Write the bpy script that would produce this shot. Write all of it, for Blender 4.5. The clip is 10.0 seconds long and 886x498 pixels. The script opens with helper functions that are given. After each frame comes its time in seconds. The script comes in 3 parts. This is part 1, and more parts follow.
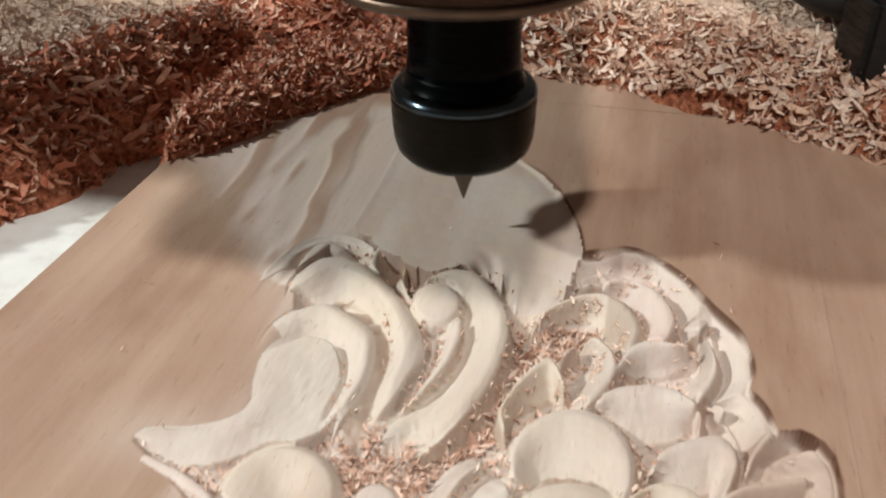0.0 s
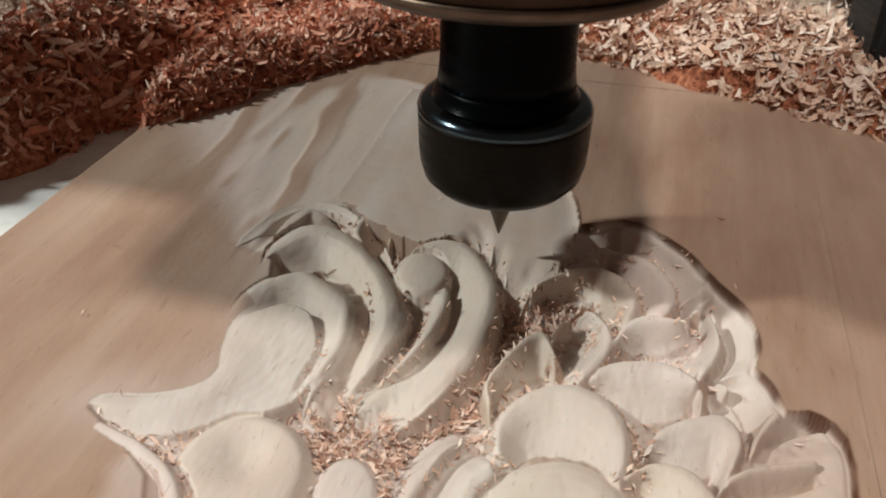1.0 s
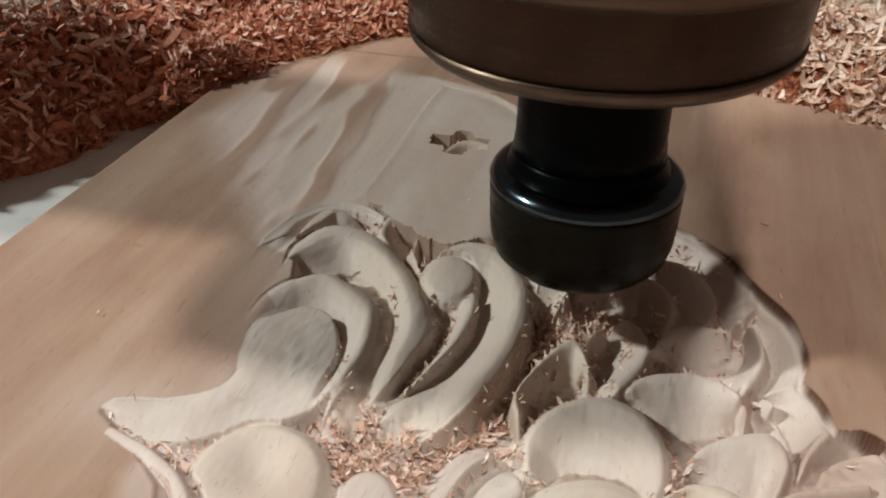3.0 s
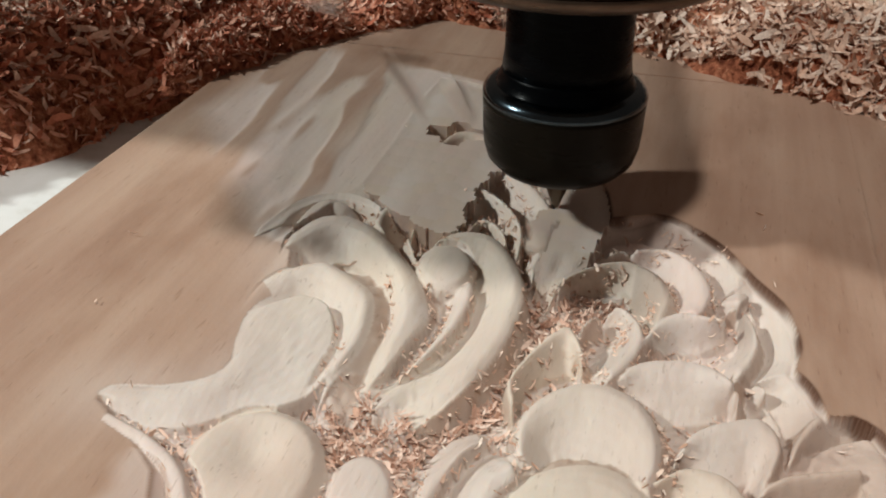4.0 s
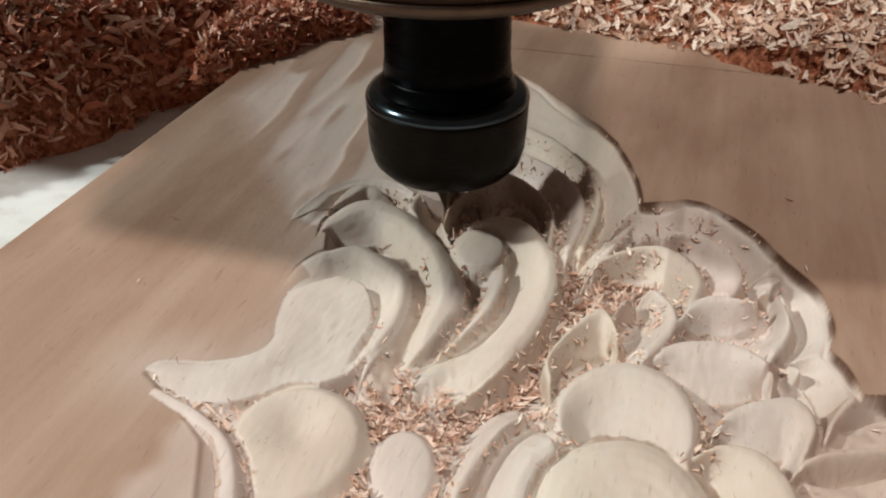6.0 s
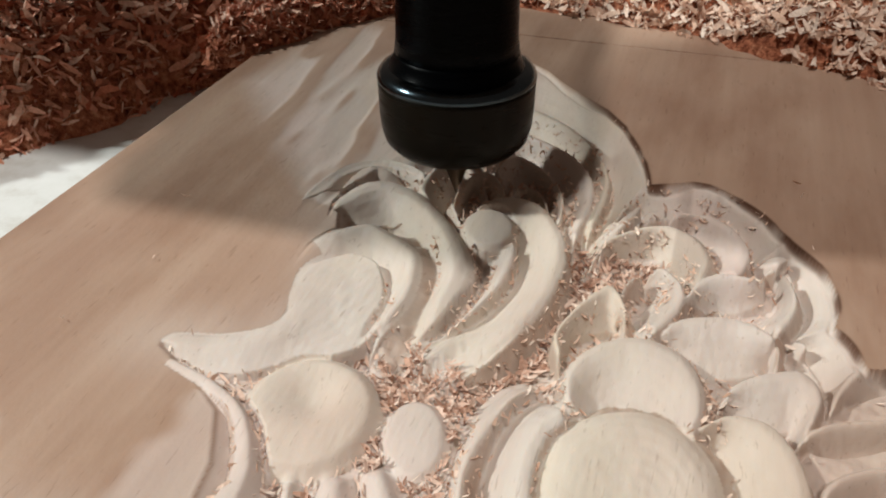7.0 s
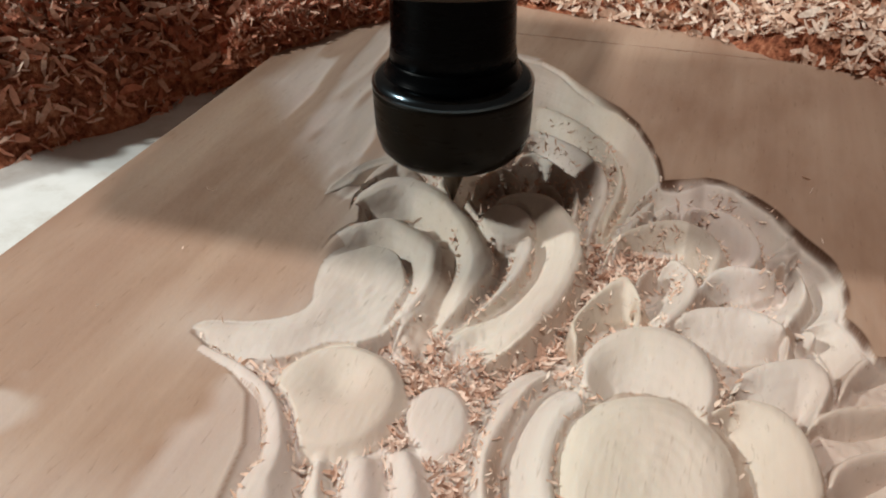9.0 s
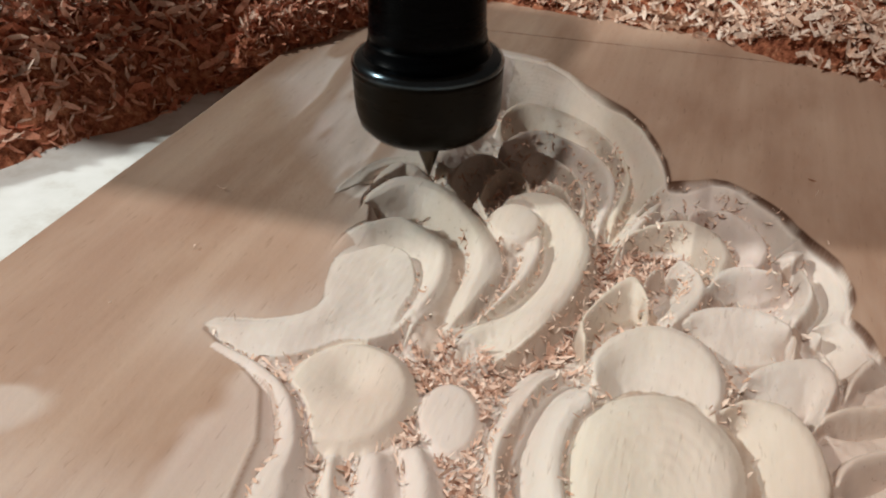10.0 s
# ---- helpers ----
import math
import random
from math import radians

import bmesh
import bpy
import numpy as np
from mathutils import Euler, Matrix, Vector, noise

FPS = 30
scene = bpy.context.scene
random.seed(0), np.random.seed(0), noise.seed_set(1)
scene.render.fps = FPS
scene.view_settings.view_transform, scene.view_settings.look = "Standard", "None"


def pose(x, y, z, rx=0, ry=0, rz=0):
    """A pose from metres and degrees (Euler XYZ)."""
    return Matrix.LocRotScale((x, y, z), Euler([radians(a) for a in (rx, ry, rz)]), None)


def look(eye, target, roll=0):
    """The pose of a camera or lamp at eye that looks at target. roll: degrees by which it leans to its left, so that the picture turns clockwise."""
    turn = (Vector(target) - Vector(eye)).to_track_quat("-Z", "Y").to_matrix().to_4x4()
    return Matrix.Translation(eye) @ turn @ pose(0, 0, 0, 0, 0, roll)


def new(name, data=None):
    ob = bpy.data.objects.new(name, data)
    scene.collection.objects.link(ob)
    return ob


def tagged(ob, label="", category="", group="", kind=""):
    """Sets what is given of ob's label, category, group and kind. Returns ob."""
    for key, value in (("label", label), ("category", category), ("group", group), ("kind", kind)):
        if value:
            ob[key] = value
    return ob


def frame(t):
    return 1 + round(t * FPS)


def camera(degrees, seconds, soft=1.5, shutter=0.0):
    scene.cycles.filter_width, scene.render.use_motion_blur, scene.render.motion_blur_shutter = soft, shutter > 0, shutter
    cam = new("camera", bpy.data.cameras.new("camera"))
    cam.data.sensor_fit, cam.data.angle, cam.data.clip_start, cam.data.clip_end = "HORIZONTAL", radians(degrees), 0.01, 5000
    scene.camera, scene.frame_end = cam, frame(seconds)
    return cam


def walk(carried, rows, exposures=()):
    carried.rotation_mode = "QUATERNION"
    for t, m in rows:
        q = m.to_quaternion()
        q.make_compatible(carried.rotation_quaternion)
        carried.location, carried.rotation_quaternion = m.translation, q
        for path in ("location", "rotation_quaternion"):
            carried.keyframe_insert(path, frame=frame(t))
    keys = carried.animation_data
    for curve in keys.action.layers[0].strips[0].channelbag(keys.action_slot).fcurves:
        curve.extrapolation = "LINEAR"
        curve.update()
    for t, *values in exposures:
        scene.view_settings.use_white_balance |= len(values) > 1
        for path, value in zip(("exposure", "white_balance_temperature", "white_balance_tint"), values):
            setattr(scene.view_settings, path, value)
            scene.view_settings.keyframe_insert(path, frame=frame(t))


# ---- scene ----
cam = camera(54.0, 10.0, soft=2.0, shutter=0.3)
# seconds, eye x y z, then pitch, lean and turn in degrees
PATH = [
    (0.0, -0.0065, -0.0135, 0.1704, 56.86, 0.51, -2.75),
    (0.5, 0.0016, 0.0144, 0.1703, 56.97, 1.06, -2.37),
    (1.0, -0.0026, -0.0051, 0.1513, 57.09, -0.55, -2.19),
    (1.5, -0.0012, 0.0018, 0.1651, 56.11, 0.72, -1.88),
    (2.0, -0.0139, 0.0151, 0.1546, 57.35, -1.01, 0.73),
    (2.5, -0.0111, 0.0287, 0.1503, 58.27, -1.18, 0.04),
    (3.0, -0.0023, 0.0042, 0.1450, 57.31, -0.22, -0.18),
    (4.5, 0.0000, -0.0000, 0.1434, 57.00, -0.05, -0.00),
    (5.0, -0.0002, -0.0045, 0.1412, 57.51, -0.24, 0.42),
    (5.5, -0.0049, -0.0024, 0.1436, 57.19, -0.01, 0.55),
    (7.0, -0.0084, -0.0095, 0.1398, 56.69, 0.12, 1.16),
    (7.5, -0.0078, -0.0127, 0.1442, 57.25, 0.15, 1.61),
    (8.0, -0.0087, -0.0172, 0.1391, 56.68, 0.01, 1.43),
    (8.5, -0.0131, -0.0135, 0.1468, 57.41, 0.34, 1.52),
    (9.0, -0.0120, -0.0179, 0.1417, 56.85, 0.26, 1.60),
    (9.5, -0.0121, -0.0181, 0.1428, 56.77, 0.03, 1.65),
    (10.0, -0.0149, -0.0199, 0.1429, 56.80, -0.04, 1.76),
]
walk(cam, [(t, pose(x, y, z, rx, ry, rz)) for t, x, y, z, rx, ry, rz in PATH], exposures=[(0, 0.15), (0.5, 0.1), (1.0, 0.0), (1.5, 0.12), (2.0, 0.1), (2.5, 0.12), (3.0, 0.0), (5.0, 0.0), (5.5, 0.0), (7.0, 0.03), (10, 0.03)])

# seconds and the place of the cutter's point
SPINDLE = [
    (0.0, 0.0128, 0.2618, 0.0124),
    (0.5, 0.0266, 0.2632, -0.0046),
    (1.0, 0.0248, 0.2235, 0.0089),
    (1.5, 0.0068, 0.2901, 0.0142),
    (2.0, 0.0003, 0.3056, -0.0082),
    (2.5, 0.0403, 0.2714, -0.0040),
    (3.0, 0.0358, 0.2033, -0.0030),
    (3.2, 0.0371, 0.2038, 0.0201),
    (4.3, 0.0373, 0.2604, -0.0076),
    (4.5, 0.0354, 0.2250, -0.0033),
    (5.0, 0.0242, 0.1967, 0.0147),
    (5.5, -0.0078, 0.2405, -0.0026),
    (7.0, -0.0095, 0.2481, -0.0067),
    (7.5, -0.0076, 0.2758, -0.0043),
    (8.0, -0.0034, 0.2502, -0.0090),
    (8.5, -0.0078, 0.2505, 0.0059),
    (9.0, -0.0164, 0.2345, -0.0037),
    (9.5, -0.0183, 0.2656, 0.0126),
    (10.0, -0.0281, 0.2515, -0.0038),
]


# ---- world and light ----
world = bpy.data.worlds.new("workshop")
scene.world = world
world.use_nodes = True
world.node_tree.nodes["Background"].inputs["Color"].default_value = (1.0, 0.74, 0.59, 1)
world.node_tree.nodes["Background"].inputs["Strength"].default_value = 0.095


def lamp(name, eye, target, size, watts, color):
    data = bpy.data.lights.new(name, "AREA")
    data.shape, data.size, data.energy, data.color = "DISK", size, watts, color
    ob = new(name, data)
    ob.matrix_world = look(eye, target)
    return ob


KEY = lamp("shop_lamp_overhead", (-0.05, -0.36, 2.11), (0.0, 0.25, 0.0), 0.13, 27.0, (1.0, 0.975, 0.905))
FILL = lamp("shop_lamp_side", (-3.80, 0.25, 2.82), (0.0, 0.25, 0.0), 0.3, 165.0, (0.94, 1.0, 0.955))
scene.view_settings.exposure = 0.0


# ---- materials ----
def shader(name, rough=0.6, metal=0.0):
    mat = bpy.data.materials.new(name)
    mat.use_nodes = True
    nt = mat.node_tree
    b = nt.nodes["Principled BSDF"]
    b.inputs["Roughness"].default_value, b.inputs["Metallic"].default_value = rough, metal
    b.inputs["Specular IOR Level"].default_value = 0.3
    return mat, nt, b


def node(nt, kind, **values):
    n = nt.nodes.new(kind)
    for key, value in values.items():
        n.inputs[key].default_value = value
    return n


def noise_node(nt, source, scale, detail=4.0, stretch=(1, 1, 1), rough=0.6):
    m = node(nt, "ShaderNodeMapping", Scale=stretch)
    nt.links.new(source, m.inputs["Vector"])
    n = node(nt, "ShaderNodeTexNoise", Scale=scale, Detail=detail, Roughness=rough)
    nt.links.new(m.outputs["Vector"], n.inputs["Vector"])
    return n.outputs["Fac"]


def ramp(nt, fac, stops):
    n = nt.nodes.new("ShaderNodeValToRGB")
    el = n.color_ramp.elements
    while len(el) < len(stops):
        el.new(0.5)
    for e, (p, c) in zip(el, stops):
        e.position, e.color = p, (*c, 1)
    nt.links.new(fac, n.inputs["Fac"])
    return n.outputs["Color"]


def mix(nt, fac, a, b, kind="MIX"):
    n = nt.nodes.new("ShaderNodeMix")
    n.data_type, n.blend_type = "RGBA", kind
    for socket, value in ((n.inputs[0], fac), (n.inputs[6], a), (n.inputs[7], b)):
        if isinstance(value, (int, float)):
            socket.default_value = value
        elif isinstance(value, tuple):
            socket.default_value = (*value, 1)
        else:
            nt.links.new(value, socket)
    return n.outputs[2]


def bump(nt, b, fac, strength, distance):
    n = node(nt, "ShaderNodeBump", Strength=strength, Distance=distance)
    nt.links.new(fac, n.inputs["Height"])
    old = b.inputs["Normal"].links
    if old:
        nt.links.new(old[0].from_socket, n.inputs["Normal"])
    nt.links.new(n.outputs["Normal"], b.inputs["Normal"])


def wood_material():
    """Planed brown wood that turns pale where the cutter has opened it."""
    mat, nt, b = shader("carved_wood", 0.55)
    tc = nt.nodes.new("ShaderNodeTexCoord").outputs["Object"]
    streak = noise_node(nt, tc, 34, 4, (1.0, 0.06, 1.0))
    fine = noise_node(nt, tc, 420, 4, (1.0, 0.03, 1.0))
    cloud = noise_node(nt, tc, 14, 3, (1.0, 0.5, 1.0))
    pores = noise_node(nt, tc, 900, 2, (1.0, 0.12, 1.0))
    planed = ramp(nt, streak, [(0.25, (0.30, 0.175, 0.12)), (0.5, (0.43, 0.285, 0.21)), (0.75, (0.54, 0.39, 0.30))])
    planed = mix(nt, 0.4, planed, ramp(nt, cloud, [(0.35, (0.32, 0.185, 0.135)), (0.65, (0.50, 0.35, 0.265))]))
    blotch = noise_node(nt, tc, 26, 5, (1.0, 0.28, 1.0))
    planed = mix(nt, 0.7, planed, ramp(nt, blotch, [(0.3, (0.62, 0.5, 0.43)), (0.52, (1, 1, 1))]), "MULTIPLY")
    cut = ramp(nt, cloud, [(0.32, (0.66, 0.575, 0.45)), (0.45, (0.68, 0.615, 0.55)), (0.55, (0.68, 0.59, 0.545)), (0.66, (0.67, 0.515, 0.47))])
    cut = mix(nt, 0.2, cut, ramp(nt, streak, [(0.3, (0.50, 0.33, 0.23)), (0.55, (0.80, 0.72, 0.64))]))
    info = nt.nodes.new("ShaderNodeObjectInfo").outputs["Random"]
    cut = mix(nt, 0.3, cut, ramp(nt, info, [(0.0, (0.67, 0.53, 0.37)), (0.35, (0.68, 0.59, 0.53)), (0.7, (0.68, 0.52, 0.475)), (1.0, (0.70, 0.64, 0.60))]))
    at = nt.nodes.new("ShaderNodeAttribute")
    at.attribute_name = "fresh"
    color = mix(nt, at.outputs["Fac"], planed, cut)
    color = mix(nt, 0.10, color, ramp(nt, fine, [(0.3, (0.55, 0.48, 0.44)), (0.6, (1, 1, 1))]), "MULTIPLY")
    color = mix(nt, 0.35, color, ramp(nt, pores, [(0.27, (0.45, 0.36, 0.3)), (0.36, (1, 1, 1))]), "MULTIPLY")
    marked = nt.nodes.new("ShaderNodeAttribute")
    marked.attribute_name = "dark_mark"
    color = mix(nt, marked.outputs["Fac"], color, mix(nt, 1.0, color, (0.24, 0.15, 0.11), "MULTIPLY"))
    nt.links.new(color, b.inputs["Base Color"])
    b.inputs["Subsurface Weight"].default_value = 0.15
    b.inputs["Subsurface Radius"].default_value = (1.0, 0.6, 0.4)
    b.inputs["Subsurface Scale"].default_value = 0.003
    bump(nt, b, fine, 0.12, 0.0005)
    bump(nt, b, noise_node(nt, tc, 700, 4, (1.0, 0.5, 1.0)), 0.3, 0.0004)
    return mat


def chip_material(name, stops):
    mat, nt, b = shader(name, 0.85)
    g = nt.nodes.new("ShaderNodeNewGeometry")
    tc = nt.nodes.new("ShaderNodeTexCoord").outputs["Object"]
    color = ramp(nt, g.outputs["Random Per Island"], stops)
    color = mix(nt, 0.5, color, ramp(nt, noise_node(nt, tc, 600, 3), [(0.3, (0.5, 0.42, 0.38)), (0.65, (1, 1, 1))]), "MULTIPLY")
    nt.links.new(color, b.inputs["Base Color"])
    return mat


def ground_chip_material():
    mat, nt, b = shader("packed_chips", 0.95)
    tc = nt.nodes.new("ShaderNodeTexCoord").outputs["Object"]
    color = ramp(nt, noise_node(nt, tc, 260, 5), [(0.35, (0.15, 0.036, 0.017)), (0.55, (0.45, 0.16, 0.085)), (0.7, (0.62, 0.30, 0.18))])
    dust = nt.nodes.new("ShaderNodeAttribute")
    dust.attribute_name = "fresh"
    color = mix(nt, dust.outputs["Fac"], color, ramp(nt, noise_node(nt, tc, 420, 5), [(0.35, (0.50, 0.31, 0.22)), (0.6, (0.80, 0.62, 0.50))]))
    nt.links.new(color, b.inputs["Base Color"])
    bump(nt, b, noise_node(nt, tc, 300, 4), 1.0, 0.004)
    return mat


def steel(name, color, rough, metal, scratch=0.25, gloss=0.5):
    mat, nt, b = shader(name, rough, metal)
    b.inputs["Specular IOR Level"].default_value = gloss
    tc = nt.nodes.new("ShaderNodeTexCoord").outputs["Object"]
    dust = noise_node(nt, tc, 130, 5)
    nt.links.new(mix(nt, dust, tuple(c * 0.6 for c in color), tuple(c * 1.5 for c in color)), b.inputs["Base Color"])
    r = ramp(nt, noise_node(nt, tc, 60, 5, (1, 1, 6)), [(0.3, (rough * 0.7,) * 3), (0.7, (rough * 1.5,) * 3)])
    nt.links.new(r, b.inputs["Roughness"])
    bump(nt, b, noise_node(nt, tc, 300, 3, (0.2, 0.2, 8)), scratch, 0.0002)
    return mat


def laminate():
    mat, nt, b = shader("white_laminate", 0.5)
    tc = nt.nodes.new("ShaderNodeTexCoord").outputs["Object"]
    color = ramp(nt, noise_node(nt, tc, 45, 6), [(0.3, (0.58, 0.56, 0.52)), (0.5, (0.76, 0.77, 0.76)), (0.7, (0.82, 0.83, 0.83))])
    nt.links.new(color, b.inputs["Base Color"])
    return mat


WOOD = wood_material()
BLACK = steel("blackened_steel", (0.0008, 0.0012, 0.0017), 0.26, 0.08, 0.2, 0.04)
GLOSS = steel("polished_black_steel", (0.055, 0.075, 0.09), 0.16, 1.0, 0.08)
LIP = steel("bright_steel_lip", (0.11, 0.075, 0.055), 0.35, 0.9)
NUT = steel("oily_dark_steel", (0.0055, 0.0042, 0.0024), 0.30, 0.12, 0.2, 0.09)
BRONZE = steel("brown_steel", (0.030, 0.015, 0.009), 0.26, 0.8)
CUTTER = steel("cutter_steel", (0.16, 0.13, 0.10), 0.35, 0.9)
RED_CHIPS = chip_material("red_chips", [(0.0, (0.45, 0.13, 0.07)), (0.35, (0.64, 0.26, 0.165)), (0.7, (0.78, 0.43, 0.31)), (1.0, (0.88, 0.66, 0.54))])
DUSTY_CHIPS = chip_material("dusty_chips", [(0.0, (0.62, 0.41, 0.30)), (0.4, (0.79, 0.60, 0.49)), (1.0, (0.90, 0.79, 0.70))])
PALE_CHIPS = chip_material("pale_chips", [(0.0, (0.68, 0.42, 0.30)), (0.5, (0.82, 0.60, 0.48)), (1.0, (0.90, 0.76, 0.66))])
GROOVE_CHIPS = chip_material("groove_chips", [(0.0, (0.62, 0.37, 0.27)), (0.5, (0.78, 0.54, 0.43)), (1.0, (0.88, 0.71, 0.61))])
PACKED = ground_chip_material()
RUBBER = steel("black_rubber", (0.012, 0.012, 0.012), 0.55, 0.0)
WHITE = laminate()


# ---- builders ----
def mesh_object(name, bm, material, parent=None, label="", smooth=True):
    data = bpy.data.meshes.new(name)
    bm.normal_update()
    bm.to_mesh(data)
    bm.free()
    data.materials.append(material)
    data.polygons.foreach_set("use_smooth", [smooth] * len(data.polygons))
    ob = new(name, data)
    ob.parent = parent
    if label:
        tagged(ob, label)
    return ob


def part(name, bm, material, parent, label="", smooth=True):
    return mesh_object(name, bm, material, parent, label, smooth)


def raw_object(name, verts, faces, material, parent=None, smooth=True, fresh=None, dark_mark=None):
    data = bpy.data.meshes.new(name)
    verts, faces = np.asarray(verts, dtype=np.float32), np.asarray(faces, dtype=np.int32)
    n = faces.shape[1]
    data.vertices.add(len(verts))
    data.vertices.foreach_set("co", verts.ravel())
    data.loops.add(faces.size)
    data.loops.foreach_set("vertex_index", faces.ravel())
    data.polygons.add(len(faces))
    data.polygons.foreach_set("loop_start", np.arange(0, faces.size, n, dtype=np.int32))
    data.polygons.foreach_set("use_smooth", np.full(len(faces), smooth))
    if fresh is not None:
        data.attributes.new("fresh", "FLOAT", "POINT").data.foreach_set("value", np.asarray(fresh, dtype=np.float32))
    if dark_mark is not None:
        data.attributes.new("dark_mark", "FLOAT", "POINT").data.foreach_set("value", np.asarray(dark_mark, dtype=np.float32))
    data.update(calc_edges=True)
    data.validate()
    data.materials.append(material)
    ob = new(name, data)
    ob.parent = parent
    return ob


def lathe(profile, steps=72):
    """A turned solid: profile of (radius, height) from the bottom to the top, closed at both ends."""
    bm = bmesh.new()
    rings = []
    for r, z in profile:
        rings.append([bm.verts.new((r * math.cos(a), r * math.sin(a), z)) for a in (2 * math.pi * k / steps for k in range(steps))])
    for a, b in zip(rings, rings[1:]):
        for k in range(steps):
            bm.faces.new((a[k], a[(k + 1) % steps], b[(k + 1) % steps], b[k]))
    bm.faces.new(rings[0][::-1])
    bm.faces.new(rings[-1])
    return bm


def slab(x0, x1, y0, y1, z0, z1, bevel=0.0):
    bm = bmesh.new()
    bmesh.ops.create_cube(bm, size=1)
    for v in bm.verts:
        v.co = ((v.co.x + 0.5) * (x1 - x0) + x0, (v.co.y + 0.5) * (y1 - y0) + y0, (v.co.z + 0.5) * (z1 - z0) + z0)
    if bevel:
        bmesh.ops.bevel(bm, geom=bm.edges[:], offset=bevel, segments=2, affect="EDGES")
    return bm


def value_noise(u, v, seed, su, sv):
    """Smooth noise from 0 to 1 with cells of su by sv millimetres."""
    g = np.random.RandomState(seed).rand(128, 128)
    x, y = u / su + 500, v / sv + 500
    i, j = np.floor(x).astype(int), np.floor(y).astype(int)
    a, b = x - i, y - j
    a, b = a * a * (3 - 2 * a), b * b * (3 - 2 * b)
    i0, i1, j0, j1 = i % 128, (i + 1) % 128, j % 128, (j + 1) % 128
    return (g[i0, j0] * (1 - a) + g[i1, j0] * a) * (1 - b) + (g[i0, j1] * (1 - a) + g[i1, j1] * a) * b


def smoothstep(x):
    x = np.clip(x, 0, 1)
    return x * x * (3 - 2 * x)


def inside(poly, u, v):
    res = np.zeros(u.shape, dtype=bool)
    for (x0, y0), (x1, y1) in zip(poly, poly[1:] + poly[:1]):
        if y0 != y1:
            res ^= ((y0 > v) != (y1 > v)) & (u < (x1 - x0) * (v - y0) / (y1 - y0) + x0)
    return res


def edge_distance(a, b, u, v):
    (x0, y0), (x1, y1) = a, b
    k = np.clip(((u - x0) * (x1 - x0) + (v - y0) * (y1 - y0)) / ((x1 - x0) ** 2 + (y1 - y0) ** 2 + 1e-9), 0, 1)
    return np.hypot(u - x0 - k * (x1 - x0), v - y0 - k * (y1 - y0))


def glide(points, n):
    """A smooth curve through the points, n places along it."""
    p = np.array([points[0]] + list(points) + [points[-1]], dtype=float)
    p[0], p[-1] = 2 * p[1] - p[2], 2 * p[-2] - p[-3]
    t = np.linspace(0, len(points) - 1 - 1e-6, n)
    i = t.astype(int)
    f = (t - i)[:, None]
    a, b, c, d = p[i], p[i + 1], p[i + 2], p[i + 3]
    return 0.5 * (2 * b + (c - a) * f + (2 * a - 5 * b + 4 * c - d) * f ** 2 + (3 * b - a - 3 * c + d) * f ** 3)


# ---- the carved board: a relief in millimetres, u across and v along the grain ----
TURN = -16.7
board = tagged(new("carved_board"), "brown wooden board, half carved with pale acanthus leaves and petals", "carved board")
board.matrix_basis = pose(0, 0, 0, 0, 0, TURN)
STEP, U0, U1, V0, V1 = 0.4, -198.0, 62.0, 58.0, 376.0
GU, GV = np.meshgrid(np.arange(U0, U1 + 0.01, STEP), np.arange(V0, V1 + 0.01, STEP), indexing="ij")
NU, NV = GU.shape

SCALLOP_1 = [(-105.2, 349), (-78.8, 343), (-56.8, 319.4), (-34.8, 296.1), (-21.4, 265.3), (-17.6, 248)]
SCALLOP_2 = [(-17.6, 248), (-0.5, 254.6), (16.2, 242.5), (26.7, 225.8)]
SCALLOP_3 = [(26.7, 225.8), (35.2, 213.1), (38, 198.6), (36.6, 186.8)]
SCALLOP_4 = [(36.6, 186.8), (40.3, 181), (43.3, 171.9)]
SCALLOP_5 = [(43.3, 171.9), (51, 172.6), (57.2, 161.7), (54.5, 125.1), (50.5, 96.6)]
ROUGH = [(-126.9, 204), (-157, 234.2), (-196.2, 284.2), (-184.8, 374.6), (-171.2, 379.1), (-114.7, 356.9), (-79.7, 347.9), (-83.8, 342.8), (-55.5, 312.3), (-53.3, 245.5), (-79.1, 197.3)]
CUT = []
for arc in (SCALLOP_1, SCALLOP_2, SCALLOP_3, SCALLOP_4, SCALLOP_5):
    CUT += [tuple(p) for p in glide(arc, 12)][:-1]
BACK = [(-104, 246), (-104, 275), (-106, 325)]
SOFT = [(-88, 49), (-90, 75), (-94, 97), (-101, 111), (-112, 119), (-126, 127), (-126.5, 130), (-104, 138), (-96, 158), (-101, 182), (-106, 192), (-111, 206), (-112, 222), (-108, 236)]
CARVED = SOFT + BACK + CUT

# the sunk ground: steep walls along the scallops, soft slopes on the other side
Z = np.zeros_like(GU)
depth = np.ones_like(GU)
for a, b in zip(CARVED, CARVED[1:]):
    width = (16.0 if a in BACK or a == SOFT[-1] else 6.0)
    away = edge_distance(a, b, GU, GV)
    depth = np.minimum(depth, 0.32 * smoothstep(away / 0.8) + 0.68 * smoothstep((away - 1) / 14) if a in CUT else smoothstep(away / width))
IN = inside(CARVED, GU, GV)
depth = np.where(IN, depth, 0) * smoothstep((GV - V0) / 6) * (1 - 0.45 * smoothstep((140 - GV) / 15) * smoothstep((-38 - GU) / 10)) * (1 - 0.5 * smoothstep((GU - 24) / 8) * smoothstep((168 - GV) / 8))
shallow = 1 - 0.55 * smoothstep((-78 - GU) / 22) * smoothstep((GV - 228) / 15)
